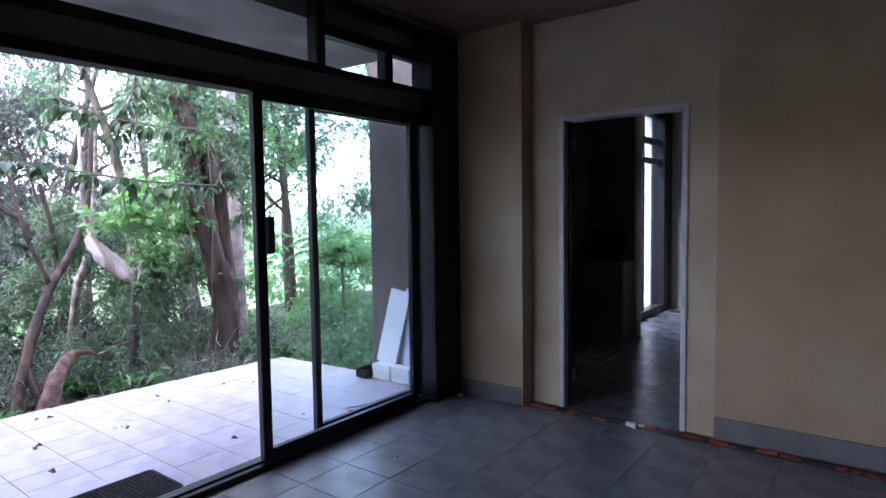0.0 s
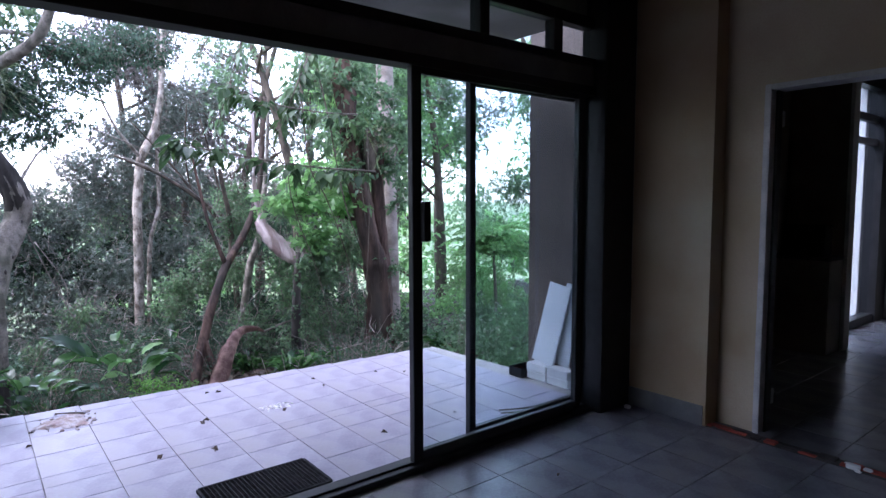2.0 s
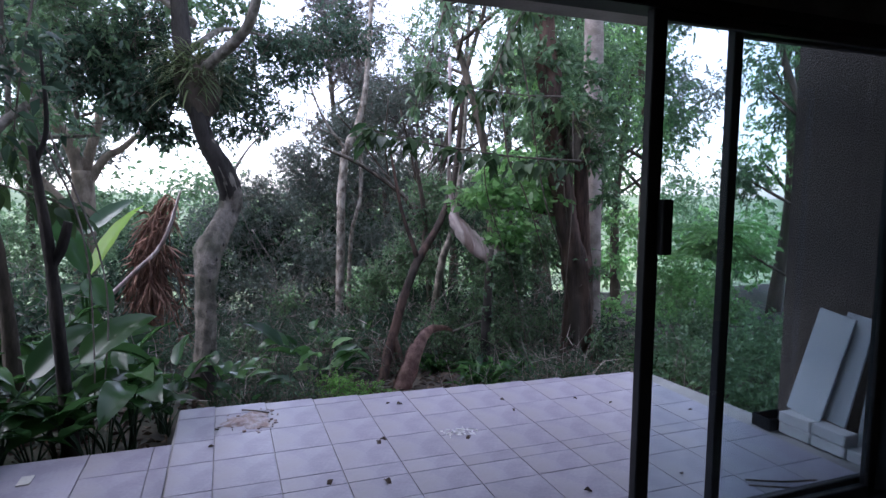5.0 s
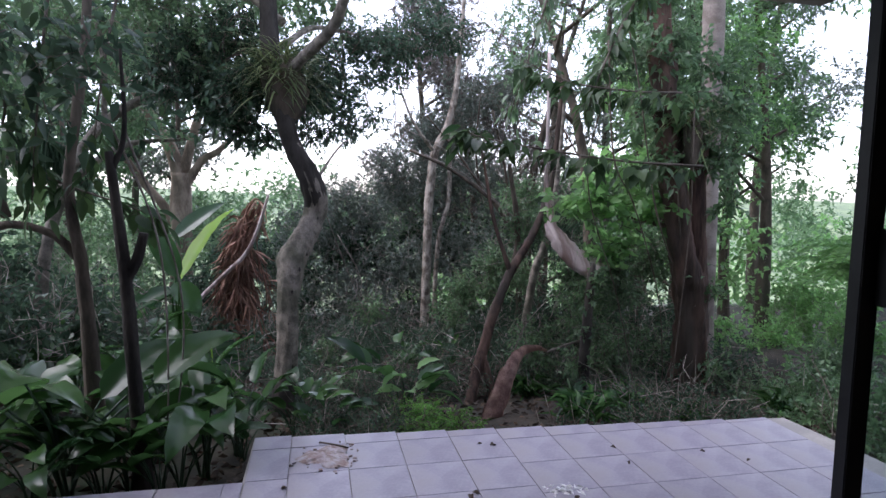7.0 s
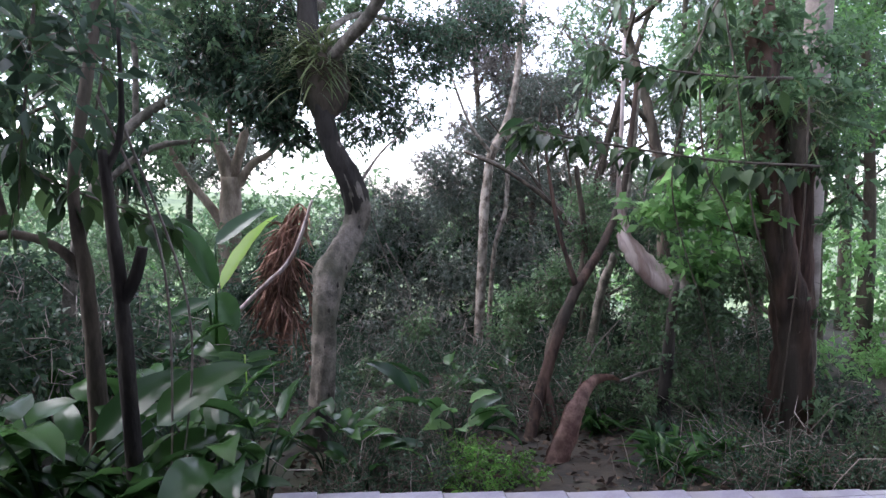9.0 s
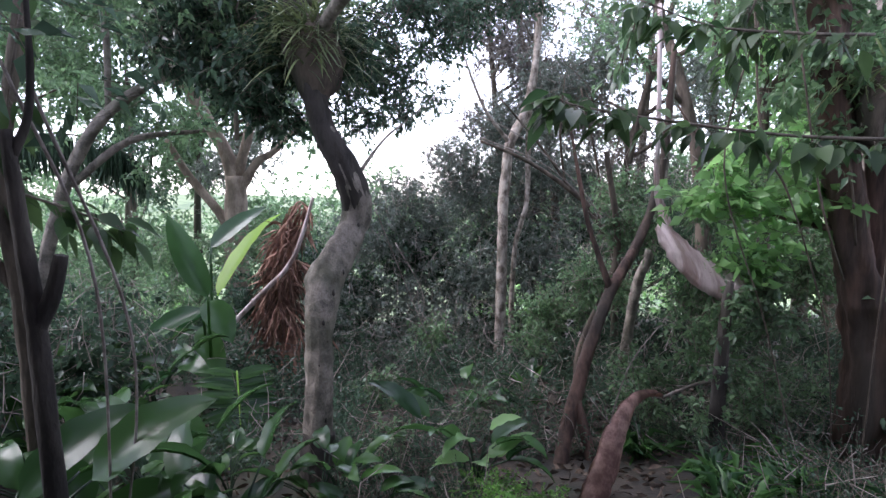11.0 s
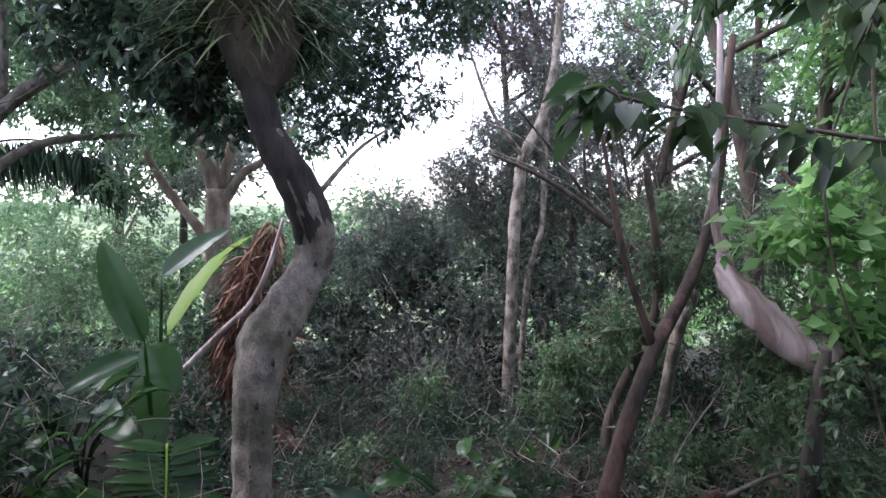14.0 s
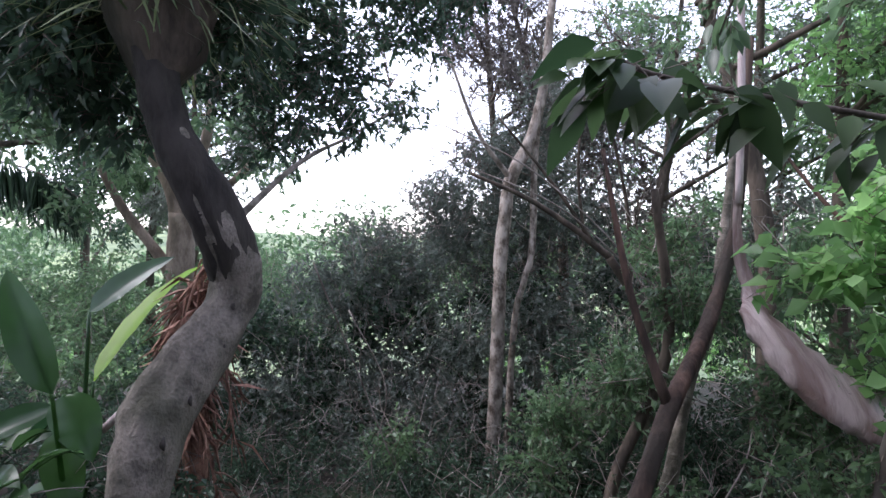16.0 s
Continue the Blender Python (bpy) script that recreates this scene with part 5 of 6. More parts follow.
def lianas():
    t = thing("lianas", "thin bare vines looping between the trunks", "vine")
    for i, p in enumerate(([(-6.6, 5.75, 2.9), (-6.6, 5.85, 1.84), (-6.6, 6.05, 1.45), (-6.6, 6.23, 1.0), (-6.6, 6.42, 0.35), (-6.6, 6.5, -0.6)], [(-6.6, 5.95, 3.0), (-6.6, 6.1, 2.4), (-6.6, 6.3, 1.4), (-6.65, 6.55, 0.8)], [(-6.71, 6.58, 1.75), (-6.69, 6.62, 1.35), (-6.69, 6.66, 1.05)], [(-6.4, 5.7, 2.6), (-6.6, 5.6, 1.6), (-6.6, 5.95, 0.5), (-6.4, 6.1, -0.5)],
                           [(-5.98, 6.25, 2.2), (-5.94, 6.24, 1.3), (-5.95, 6.2, 0.5), (-5.9, 6.1, -0.4)], [(-5.0, 2.0, 1.9), (-5.02, 2.25, 1.2), (-4.98, 2.3, 0.4), (-4.95, 2.25, -0.5)],
                           [(-5.0, 2.1, 1.8), (-5.1, 2.35, 0.9), (-5.0, 2.33, 0.1), (-4.98, 2.2, -0.5)], [(-8.6, 3.2, 1.3), (-8.8, 3.5, 0.5), (-8.7, 3.8, -0.2), (-8.6, 4.2, -0.9)],
                           [(-8.9, 4.3, 2.0), (-8.6, 4.9, 1.7), (-8.5, 5.5, 1.2), (-8.3, 6.0, 1.0)], [(-8.9, 4.1, 2.3), (-8.6, 4.7, 1.95), (-8.3, 5.3, 1.3), (-8.4, 5.6, .5)],
                           [(-7.0, 4.9, -0.75), (-7.2, 5.2, 0.0), (-7.5, 5.6, 0.3), (-7.9, 5.9, 0.35)], [(-9.2, 3.4, 0.9), (-9.1, 3.7, 0.3), (-9.0, 3.6, -0.3), (-9.0, 3.9, -0.8)])):
        r = 0.008 if i < 3 else 0.006
        part("vine", tube([(*q, r * (1.1 - 0.12 * k)) for k, q in enumerate(p)], 6, 0.25, 7), "twig_pale" if i > 4 else "bark_brown", t)


lianas()


# ---- fallen and hanging palm sheaths ----
def sheath(name, label, path, widths, material, seed, curl=0.5):
    """A dry palm sheath: a trough-shaped blade along a path, with a stalk."""
    t = thing(name, label, "dead palm leaf")
    q = smooth_path([(*p, w) for p, w in zip(path, widths)], 6)
    bm = bmesh.new()
    rows = []
    for i, r in enumerate(q):
        c = Vector(r[:3])
        d = (Vector(q[min(i + 1, len(q) - 1)][:3]) - Vector(q[max(i - 1, 0)][:3])).normalized()
        s = d.cross(Vector((1, 0, 0.25))).normalized()
        u = s.cross(d)
        row = []
        for k in range(9):
            a = (k - 4) / 4
            edge = 1 + 0.30 * noise.noise(Vector((i * 0.6, a * 3, seed)))
            row.append(bm.verts.new(c + s * (math.sin(a * (0.9 + curl)) * r[3] * edge) + u * ((math.cos(a * (0.9 + curl)) - 1) * r[3] * 0.8 + 0.012 * noise.noise(c * 7 + Vector((a * 4, 0, 0))))))
        rows.append(row)
    for a, b in zip(rows, rows[1:]):
        for k in range(8):
            bm.faces.new((a[k], a[k + 1], b[k + 1], b[k])).smooth = True
    ext = bmesh.ops.solidify(bm, geom=bm.faces[:], thickness=0.006)
    part("sheath", bm, material, t)
    return t


h = sheath("palm_sheath", "pale pinkish dry palm sheath hanging from a stem", [(-7.60, 5.59, 1.72), (-7.60, 5.61, 1.44), (-7.52, 5.64, 1.24), (-7.35, 5.60, 1.12), (-7.15, 5.64, 0.98), (-6.98, 5.72, 0.86), (-6.84, 5.82, 0.78), (-6.78, 5.88, 0.74)], [0.020, 0.030, 0.045, 0.085, 0.105, 0.12, 0.125, 0.07], "spathe", 3, 0.9)
part("stalk", tube([(-7.7, 5.62, 3.0, 0.02), (-7.62, 5.60, 2.3, 0.02), (-7.60, 5.59, 1.70, 0.02)], 7, 0.1, 5), "spathe", h)
h = sheath("palm_sheath", "red-brown dry palm sheath standing against the undergrowth", [(-6.0, 4.50, -0.60), (-6.05, 4.56, -0.46), (-6.15, 4.66, -0.30), (-6.3, 4.80, -0.10), (-6.55, 5.0, 0.0), (-6.9, 5.28, -0.06), (-7.09, 5.46, -0.15)], [0.075, 0.095, 0.09, 0.075, 0.052, 0.03, 0.016], "spathe_red", 8)
part("stalk", tube([(-7.08, 5.45, -0.16, 0.014), (-7.2, 5.8, -0.10, 0.013), (-7.3, 6.2, -0.07, 0.011), (-7.36, 6.54, -0.06, 0.004)], 6, 0.1, 5), "twig_pale", h)


def dead_palm():
    t = thing("dead_palm", "small palm with a skirt of dry red-brown fronds", "palm")
    part("trunk", tube([(-9.4, 2.2, -1.2, 0.10), (-9.4, 2.2, -0.2, 0.085), (-9.45, 2.2, 0.5, 0.07), (-9.5, 2.3, 0.95, 0.04)], 10, 0.3, 5), "dead", t)
    part("stalk", tube([(-9.0, 1.66, 0.04, 0.028), (-9.0, 2.03, 0.42, 0.026), (-9.0, 2.28, 0.67, 0.024), (-9.0, 2.43, 0.98, 0.022), (-9.0, 2.56, 1.40, 0.014)], 8, 0.15, 6), "spathe", t, "pale bare frond stalk")
    rng = np.random.default_rng(71)
    for i in range(17):
        hh = rng.uniform(0.15, 1.35)
        side = rng.uniform(-0.9, 1.2)
        r0 = np.array([-9.3 + rng.normal() * 0.08, 1.95 + 0.38 * hh + rng.normal() * 0.07, hh])
        out = np.array([rng.uniform(0.1, 0.8), side, 0])
        L = rng.uniform(0.45, 0.85)
        mids = [r0, r0 + out * 0.22 * L + np.array([0, 0, 0.06]), r0 + out * 0.45 * L + np.array([0, 0, -0.30 * L]), r0 + out * 0.6 * L + np.array([0, 0, -0.85 * L])]
        q = smooth_path([(*m, 0.008) for m in mids], 7)
        n = 70
        k = rng.integers(2, len(q), n)
        d = rng.normal(size=(n, 3)) * 0.55 + np.array([0, side * 0.5, -1.0])
        V, F = leaf_arrays(q[k, :3], d, rng.uniform(0.12, 0.34, n), 0.05, rng, droop=0.3)
        fr = mesh_of("dry_frond", V, F, "dead", t)
        part("rib", tube([(*m, 0.010) for m in mids], 5, 0, 5), "dead", fr)


dead_palm()


def big_leaf_plant():
    """Traveller's-palm-like plant: tall stalks with paddle leaves."""
    t = thing("paddle_leaf_plant", "tall plant with paddle leaves, one lit bright lime green", "plant")

    def paddle(base, tip, width, mat, label, seed, face=(1, 0.15, 0.35), root=None):
        base, tip = Vector(base), Vector(tip)
        d = (tip - base)
        L = d.length
        d.normalize()
        nrm = Vector(face)
        nrm = (nrm - d * nrm.dot(d)).normalized()
        s = d.cross(nrm)
        b = part("leaf", blade_bm(L, width, 0.25, 0.03, 0.3, 12, seed=seed), mat, t, label)
        m = Matrix((s, d, nrm)).transposed().to_4x4()
        m.translation = base
        b.matrix_basis = m
        r = root or (-8.95, 1.5, -0.95)
        part("stalk", tube([(*r, 0.03), ((base.x + r[0]) / 2, (base.y + r[1]) / 2, (base.z + r[2]) / 2 - 0.05, 0.02), (*base, 0.012)], 7, 0.05, 5), "leaf_gloss", t)

    paddle((-9.2, 1.50, 0.35), (-10.0, 1.92, 1.33), 0.27, "leaf_lime", "paddle leaf lit bright lime green", 1, face=(1, -0.75, 0.2))
    paddle((-8.35, 1.66, 0.48), (-8.5, 1.25, 1.27), 0.25, "leaf_gloss", "upright dark green paddle leaf", 2)
    paddle((-9.3, 1.42, 0.86), (-9.4, 1.96, 1.34), 0.22, "leaf_dark", "dark paddle leaf behind the lime one", 3, face=(1, -0.3, 0.6))
    paddle((-8.7, 1.55, 0.38), (-8.45, 1.85, 0.05), 0.30, "leaf_gloss", "drooping broad leaf", 4, face=(0.7, 0.3, 0.7))
    paddle((-8.7, 1.5, 0.30), (-8.3, 1.05, 0.15), 0.24, "leaf_gloss", "drooping broad leaf", 5, face=(0.5, 0.1, 0.9))
    paddle((-8.8, 1.45, 0.1), (-8.4, 1.75, -0.35), 0.26, "leaf_gloss", "drooping broad leaf", 6, face=(0.6, 0.3, 0.8))


big_leaf_plant()


def split_leaf_plant():
    """Wide hanging leaves, each cut to the midrib into fingers."""
    t = thing("split_leaf_plant", "plant with wide glossy leaves split into fingers", "plant", at=(-7.65, 2.08, -0.85))
    rng = random.Random(5)
    for at, d, n, L, half in (((0, 0, 0.83), (0.62, 0.20, -0.75), (0.7, 0.3, 0.6), 0.66, 0.36),
                              ((0.15, -0.42, 0.62), (0.55, -0.35, -0.35), (0.5, 0.2, 0.85), 0.5, 0.26),
                              ((0.55, 0.05, 0.35), (0.75, 0.30, -0.35), (0.4, 0.2, 0.9), 0.45, 0.26)):
        d = Vector(d).normalized()
        n = Vector(n)
        n = (n - d * n.dot(d)).normalized()
        x = d.cross(n)
        l = new("leaf")
        l.parent = t
        l.matrix_basis = Matrix.Translation(at)
        rib = [d * (L * k / 4) + n * (-0.10 * (k / 4) ** 2) for k in range(5)]
        part("midrib", tube([(*p, 0.008 - 0.0013 * k) for k, p in enumerate(rib)], 6, 0, 4), "leaf_lime", l)
        N = int(L / 0.030)
        for side in (-1, 1):
            for k in range(N):
                f = (k + 0.5) / N
                ln = half * (0.55 + 0.45 * math.sin(math.pi * min(1, f * 0.9 + 0.22))) * rng.uniform(0.88, 1.06)
                a = radians(-14 + 55 * f * f + rng.uniform(-5, 5))
                y = (x * side * math.cos(a) + d * math.sin(a) + n * rng.uniform(-0.10, 0.12)).normalized()
                zz = (n - y * n.dot(y)).normalized()
                bl = part("finger", blade_bm(ln, 0.052, 0.45, 0.03, 0.16, 5, seed=k), "leaf_gloss", l)
                m = Matrix((y.cross(zz), y, zz)).transposed().to_4x4()
                m.translation = d * (L * f) + n * (-0.10 * f * f)
                bl.matrix_basis = m
        part("stalk", tube([(0, 0, -0.1, 0.015), (at[0] * 0.5 - 0.06, at[1] * 0.5, at[2] * 0.6, 0.012), (*at, 0.009)], 6, 0, 5), "fern", t)


split_leaf_plant()

# broad-leaved undergrowth beside and before the terrace
_rng = random.Random(77)
protos = [broad_plant("broad_leaf_plant", "glossy broad-leaved plant with arching dark green leaves", (-60 - 3 * i, -40, gz(-60, -40)), 8, 0.40, 0.155, 0.55, "leaf_gloss", 400 + 20 * i, "undergrowth plants") for i in range(4)]
spots = []
for ix in range(9):
    for iy in range(6):
        x = -4.85 - ix * 0.40 + _rng.uniform(-0.15, 0.15)
        y = 2.45 - iy * 0.46 + _rng.uniform(-0.16, 0.16)
        if (x > -5.1 and y > 2.35) or (x < -6.2 and y > 1.3) or (ix * 7 + iy * 3) % 5 < 2:
            continue
        spots.append((x, y, _rng.uniform(0.75, 1.15)))
spots += [(-5.75, 3.2, 0.55), (-5.95, 2.95, 0.7), (-6.1, 3.05, 0.7), (-6.35, 2.35, 0.5), (-5.45, 2.65, 0.6), (-6.3, 1.9, 0.55), (-6.4, 3.84, 0.95), (-4.75, 2.3, 0.7), (-4.8, 2.0, 0.8), (-5.0, 2.35, 0.8), (-5.2, 2.1, 0.9), (-4.7, 1.7, 0.7), (-4.75, 0.9, 0.9), (-7.6, 3.9, 0.8), (-7.9, 4.6, 0.7), (-4.75, 1.3, 0.7), (-4.7, 0.5, 0.8), (-4.85, 1.8, 1.35), (-5.1, 1.2, 1.4), (-5.3, 0.6, 1.4), (-7.6, 1.2, 1.1), (-7.3, 0.7, 1.3), (-8.0, 0.5, 1.3), (-8.5, 1.1, 1.2), (-6.8, 1.2, 0.8), (-8.6, 0.2, 1.4), (-9.2, 0.6, 1.3), (-9.6, -0.2, 1.4), (-9.0, -0.8, 1.4), (-7.9, -0.3, 1.3)]
for k, (x, y, s) in enumerate(spots):
    copy_thing(protos[k % 4], pose(x, y, gz(x, y) - 0.02, 0, 0, _rng.uniform(0, 360)) @ Matrix.Diagonal((s, s, s, 1)))
for p in protos:
    for o in [*p.children_recursive, p]:
        bpy.data.objects.remove(o)

broad_plant("broad_leaf_plant", "young plant with clear green upright leaves beside the terrace", (-6.2, 3.86, gz(-6.2, 3.86)), 7, 0.24, 0.11, 0.52, "leaf_bright", 470, "undergrowth plants", spread=0.12)

# grass-like strap leaves near the palm sheath
def strap_plants():
    t = thing("strap_leaf_plants", "arching strap-leaved plants with pale undersides", "plant")
    rng = np.random.default_rng(88)
    for i, (x, y) in enumerate(((-5.7, 5.2), (-5.9, 5.75), (-6.2, 5.4), (-6.4, 6.0), (-5.6, 6.05), (-6.9, 5.2), (-5.5, 6.9))):
        n = 60
        a = rng.uniform(0, 2 * np.pi, n)
        d = np.stack([np.cos(a), np.sin(a), rng.uniform(0.6, 2.0, n)], 1)
        c = np.array([x, y, gz(x, y)]) + rng.normal(size=(n, 3)) * np.array([0.05, 0.05, 0.01])
        V, F = leaf_arrays(c, d, rng.uniform(0.25, 0.5, n), 0.06, rng, droop=0.45)
        mesh_of("clump", V, F, "leaf_gloss", t)


strap_plants()


def litter():
    rng = np.random.default_rng(99)
    n = 7000
    x, y = rng.uniform(-9.5, -4.6, n), rng.uniform(-0.5, 8.5, n)
    ok = (x < -5.05) | (y > 6.35) | ((y < 2.7) & (x < -4.5))
    x, y = x[ok], y[ok]
    c = np.stack([x, y, ground_z(x, y) + 0.012], 1)
    d = rng.normal(size=c.shape) * np.array([1, 1, 0.25])
    V, F = leaf_arrays(c, d, rng.uniform(0.03, 0.11, len(c)), 0.45, rng, droop=0.0)
    mesh_of("leaf_litter", V, F, "litter", None, "dry brown leaf litter over the soil", "stuff")


litter()


# ---- things on the terrace ----
def leaning_boards():
    for i, (x, y, z, lean, roll, H, W, label) in enumerate(((-3.37, 6.225, 0.126, 9, 9, 0.63, 0.215, "pale grey board leaning on the pebble-dash wall"),
                                                  (-3.235, 6.28, 0.126, 7, 7, 0.63, 0.16, "pale grey board leaning behind the first one"),
                                                  (-3.06, 6.31, 0.002, 5, 3, 0.72, 0.10, "narrow offcut of pale board behind the others"))):
        t = thing("board", label, "board", "leaning boards", (x, y, z))
        t.rotation_euler = (radians(-lean), radians(roll), 0)
        part("panel", box(-W / 2, W / 2, -0.008, 0.008, 0, H, 0.002), "board", t)
    for i, (x, z, w) in enumerate(((-3.365, 0.0, 0.20), (-3.16, 0.0, 0.20), (-2.955, 0.0, 0.20), (-3.37, 0.064, 0.20), (-3.165, 0.064, 0.20))):
        t = thing("paver", "pale concrete paver stacked under the boards", "paver", "stacked pavers", (x, 6.205 + 0.004 * (i % 3), z))
        part("body", box(-w / 2, w / 2, -0.055, 0.055, 0, 0.06, 0.005), "block", t)
    t = thing("trough", "small black plastic trough beside the pavers", "container", at=(-3.545, 6.20, 0.0))
    for n, b in (("base", (-0.065, 0.065, -0.10, 0.10, 0, 0.012)), ("side", (-0.065, -0.057, -0.10, 0.10, 0.012, 0.07)), ("side", (0.057, 0.065, -0.10, 0.10, 0.012, 0.07)),
                 ("end", (-0.057, 0.057, -0.10, -0.092, 0.012, 0.07)), ("end", (-0.057, 0.057, 0.092, 0.10, 0.012, 0.07))):
        part(n, box(*b), "rubber", t)
    for i, (x, y, z, r) in enumerate(((-2.86, 6.28, 0.02, 0.03), (-2.80, 6.13, 0.012, 0.022), (-2.80, 6.28, 0.02, 0.03), (-2.83, 6.09, 0.01, 0.018), (-2.55, 6.16, 0.01, 0.02))):
        t = thing("rubble", "pale chip of rubble in the corner", "rubble", "rubble chips", (x, y, z))
        part("chip", box(-r, r, -r * 0.7, r * 0.7, -z, r * 0.6, 0.004), "block", t)


leaning_boards()


def mat():
    t = thing("door_mat", "black rubber grid door mat on the terrace", "mat", at=(-3.01, 3.83, 0.0))
    L, W = 0.31, 0.27
    bm = bmesh.new()
    n, m = 26, 20
    for i in range(n + 1):
        y = -W + 2 * W * i / n
        bmesh.ops.create_cube(bm, size=1, matrix=Matrix.Translation((0, y, 0.008)) @ Matrix.Diagonal((L, 0.005, 0.012, 1)))
    for i in range(m + 1):
        x = -L / 2 + L * i / m
        bmesh.ops.create_cube(bm, size=1, matrix=Matrix.Translation((x, 0, 0.007)) @ Matrix.Diagonal((0.004, 2 * W, 0.010, 1)))
    part("grid", bm, "rubber", t, kind="stuff")
    part("backing", box(-L / 2, L / 2, -W, W, 0.0005, 0.003), "rubber", t)
    bm = bmesh.new()
    for b in ((-L / 2 - 0.012, -L / 2, -W, W), (L / 2, L / 2 + 0.012, -W, W), (-L / 2, L / 2, -W - 0.012, -W), (-L / 2, L / 2, W, W + 0.012)):
        bmesh.ops.create_cube(bm, size=1, matrix=Matrix.Translation(((b[0] + b[1]) / 2, (b[2] + b[3]) / 2, 0.008)) @ Matrix.Diagonal((b[1] - b[0], b[3] - b[2], 0.015, 1)))
    part("rim", bm, "rubber", t)


mat()


def droppings():
    rng = random.Random(5)
    for i, (x, y, s) in enumerate(((-3.99, 4.37, .03), (-4.1, 3.85, .035), (-3.64, 3.77, .04), (-3.23, 4.64, .03), (-4.3, 4.8, .02), (-4.49, 4.8, .025), (-4.63, 4.11, .03), (-4.66, 4.07, .02), (-4.35, 5.29, .02),
                                   (-3.72, 3.53, .035), (-4.12, 3.87, .03), (-4.55, 2.98, .02), (-4.32, 2.98, .025), (-3.9, 5.9, .02), (-4.2, 5.5, .02), (-2.2, 5.05, .016), (-3.4, 3.1, .03), (-3.2, 5.2, .02))):
        t = thing("dry_leaf", "small curled dead leaf on the tiles", "leaf", "fallen leaves", (x, y, 0.006))
        b = part("blade", blade_bm(s * 1.7, s * 0.8, 0.8, 0.2, 0.8, 5, seed=i), "litter", t)
        b.rotation_euler = (0, 0, rng.uniform(0, 6.28))
    t = thing("plaster_flake", "flat white plaster flake on the terrace", "litter", at=(-4.20, 2.13, 0.001))
    part("flake", box(-0.05, 0.05, -0.028, 0.028, 0, 0.004, 0.001), "plaster", t)
    t = thing("feather_scrap", "scrap of white fluff on the tiles", "litter", at=(-4.06, 4.33, 0.006))
    r = np.random.default_rng(6)
    n = 60
    c = r.normal(size=(n, 3)) * np.array([0.02, 0.05, 0.003])
    c[:, 2] = abs(c[:, 2])
    V, F = leaf_arrays(c, r.normal(size=(n, 3)) * np.array([1, 1, 0.2]), r.uniform(0.02, 0.045, n), 0.4, r, droop=0)
    mesh_of("fluff", V, F, "white", t)
    t = thing("twig_bits", "thin dark twigs lying on the terrace tiles", "twig", at=(0, 0, 0))
    for p in ([(-3.05, 5.45, 0.009), (-2.97, 5.6, 0.012), (-2.93, 5.78, 0.009)], [(-3.0, 5.42, 0.009), (-2.93, 5.55, 0.011), (-2.9, 5.62, 0.008)], [(-4.82, 3.14, 0.014), (-4.76, 3.22, 0.02), (-4.72, 3.3, 0.012)]):
        part("twig", tube([(*q, 0.005) for q in p], 5, 0.2, 4), "bark_brown", t)


droppings()

# mortar patch where a tile is broken
def patch():
    bm = bmesh.new()
    rng = random.Random(9)
    c = bm.verts.new((0, 0, 0.012))
    ring, ring2 = [], []
    for k in range(28):
        a = 2 * math.pi * k / 28
        r = 0.14 + 0.03 * math.sin(3 * a) + rng.uniform(-0.02, 0.02)
        ring.append(bm.verts.new((math.cos(a) * r * 1.05, math.sin(a) * r * 0.95, 0.002)))
        ring2.append(bm.verts.new((math.cos(a) * r * 0.7, math.sin(a) * r * 0.62, 0.012 + rng.uniform(-0.004, 0.006))))
    for k in range(28):
        j = (k + 1) % 28
        bm.faces.new((ring[k], ring[j], ring2[j], ring2[k]))
        bm.faces.new((ring2[k], ring2[j], c))
    t = thing("mortar_patch", "rough brown-rimmed mortar patch on a broken tile", "patch", at=(-4.65, 3.18, 0.0))
    part("mortar", bm, "mortar", t)
    for k in range(46):
        a, r = rng.uniform(0, 6.28), rng.uniform(0.11, 0.2)
        part("crumb", box(math.cos(a) * r, math.cos(a) * r + rng.uniform(0.006, 0.02), math.sin(a) * r, math.sin(a) * r + rng.uniform(0.006, 0.02), 0, rng.uniform(0.003, 0.01)), "mortar", t) if k < 40 else None


M["mortar"] = surface("mortar", (0.26, 0.20, 0.18), (0.42, 0.39, 0.42), 14, 0.95, 0.8, 60, stain=(0.20, 0.12, 0.10), stain_scale=9)
patch()

# ---- broken channel along the foot of the inner wall ----
def channel():
    rng = random.Random(31)
    setting("floor_channel", box(-2.07, 2.2, 6.262, 6.360, -0.004, 0.0005), "dark_screed", "dark open channel in the floor along the wall")
    x = -2.06
    k = 0
    while x < 2.0:
        w = rng.uniform(0.03, 0.12)
        y = rng.uniform(6.262, 6.30)
        t = thing("brick_chip", "broken chip of red brick in the floor channel", "rubble", "brick chips", (x, y, 0.001))
        part("chip", box(0, w, 0, rng.uniform(0.03, 0.055), 0, rng.uniform(0.004, 0.014), 0.002), "red_screed" if rng.random() < 0.72 else "dark_screed", t)
        x += w + rng.uniform(-0.02, 0.035)
        k += 1
    for x, y, s in ((-1.28, 6.28, 0.03), (-1.22, 6.30, 0.02), (-1.31, 6.31, 0.018), (-1.25, 6.25, 0.015)):
        t = thing("rubble", "pale chip of plaster on the doorway floor", "rubble", "plaster chips", (x, y, 0.001))
        part("chip", box(-s, s, -s * 0.6, s * 0.6, 0, s * 0.8, 0.004), "block", t)


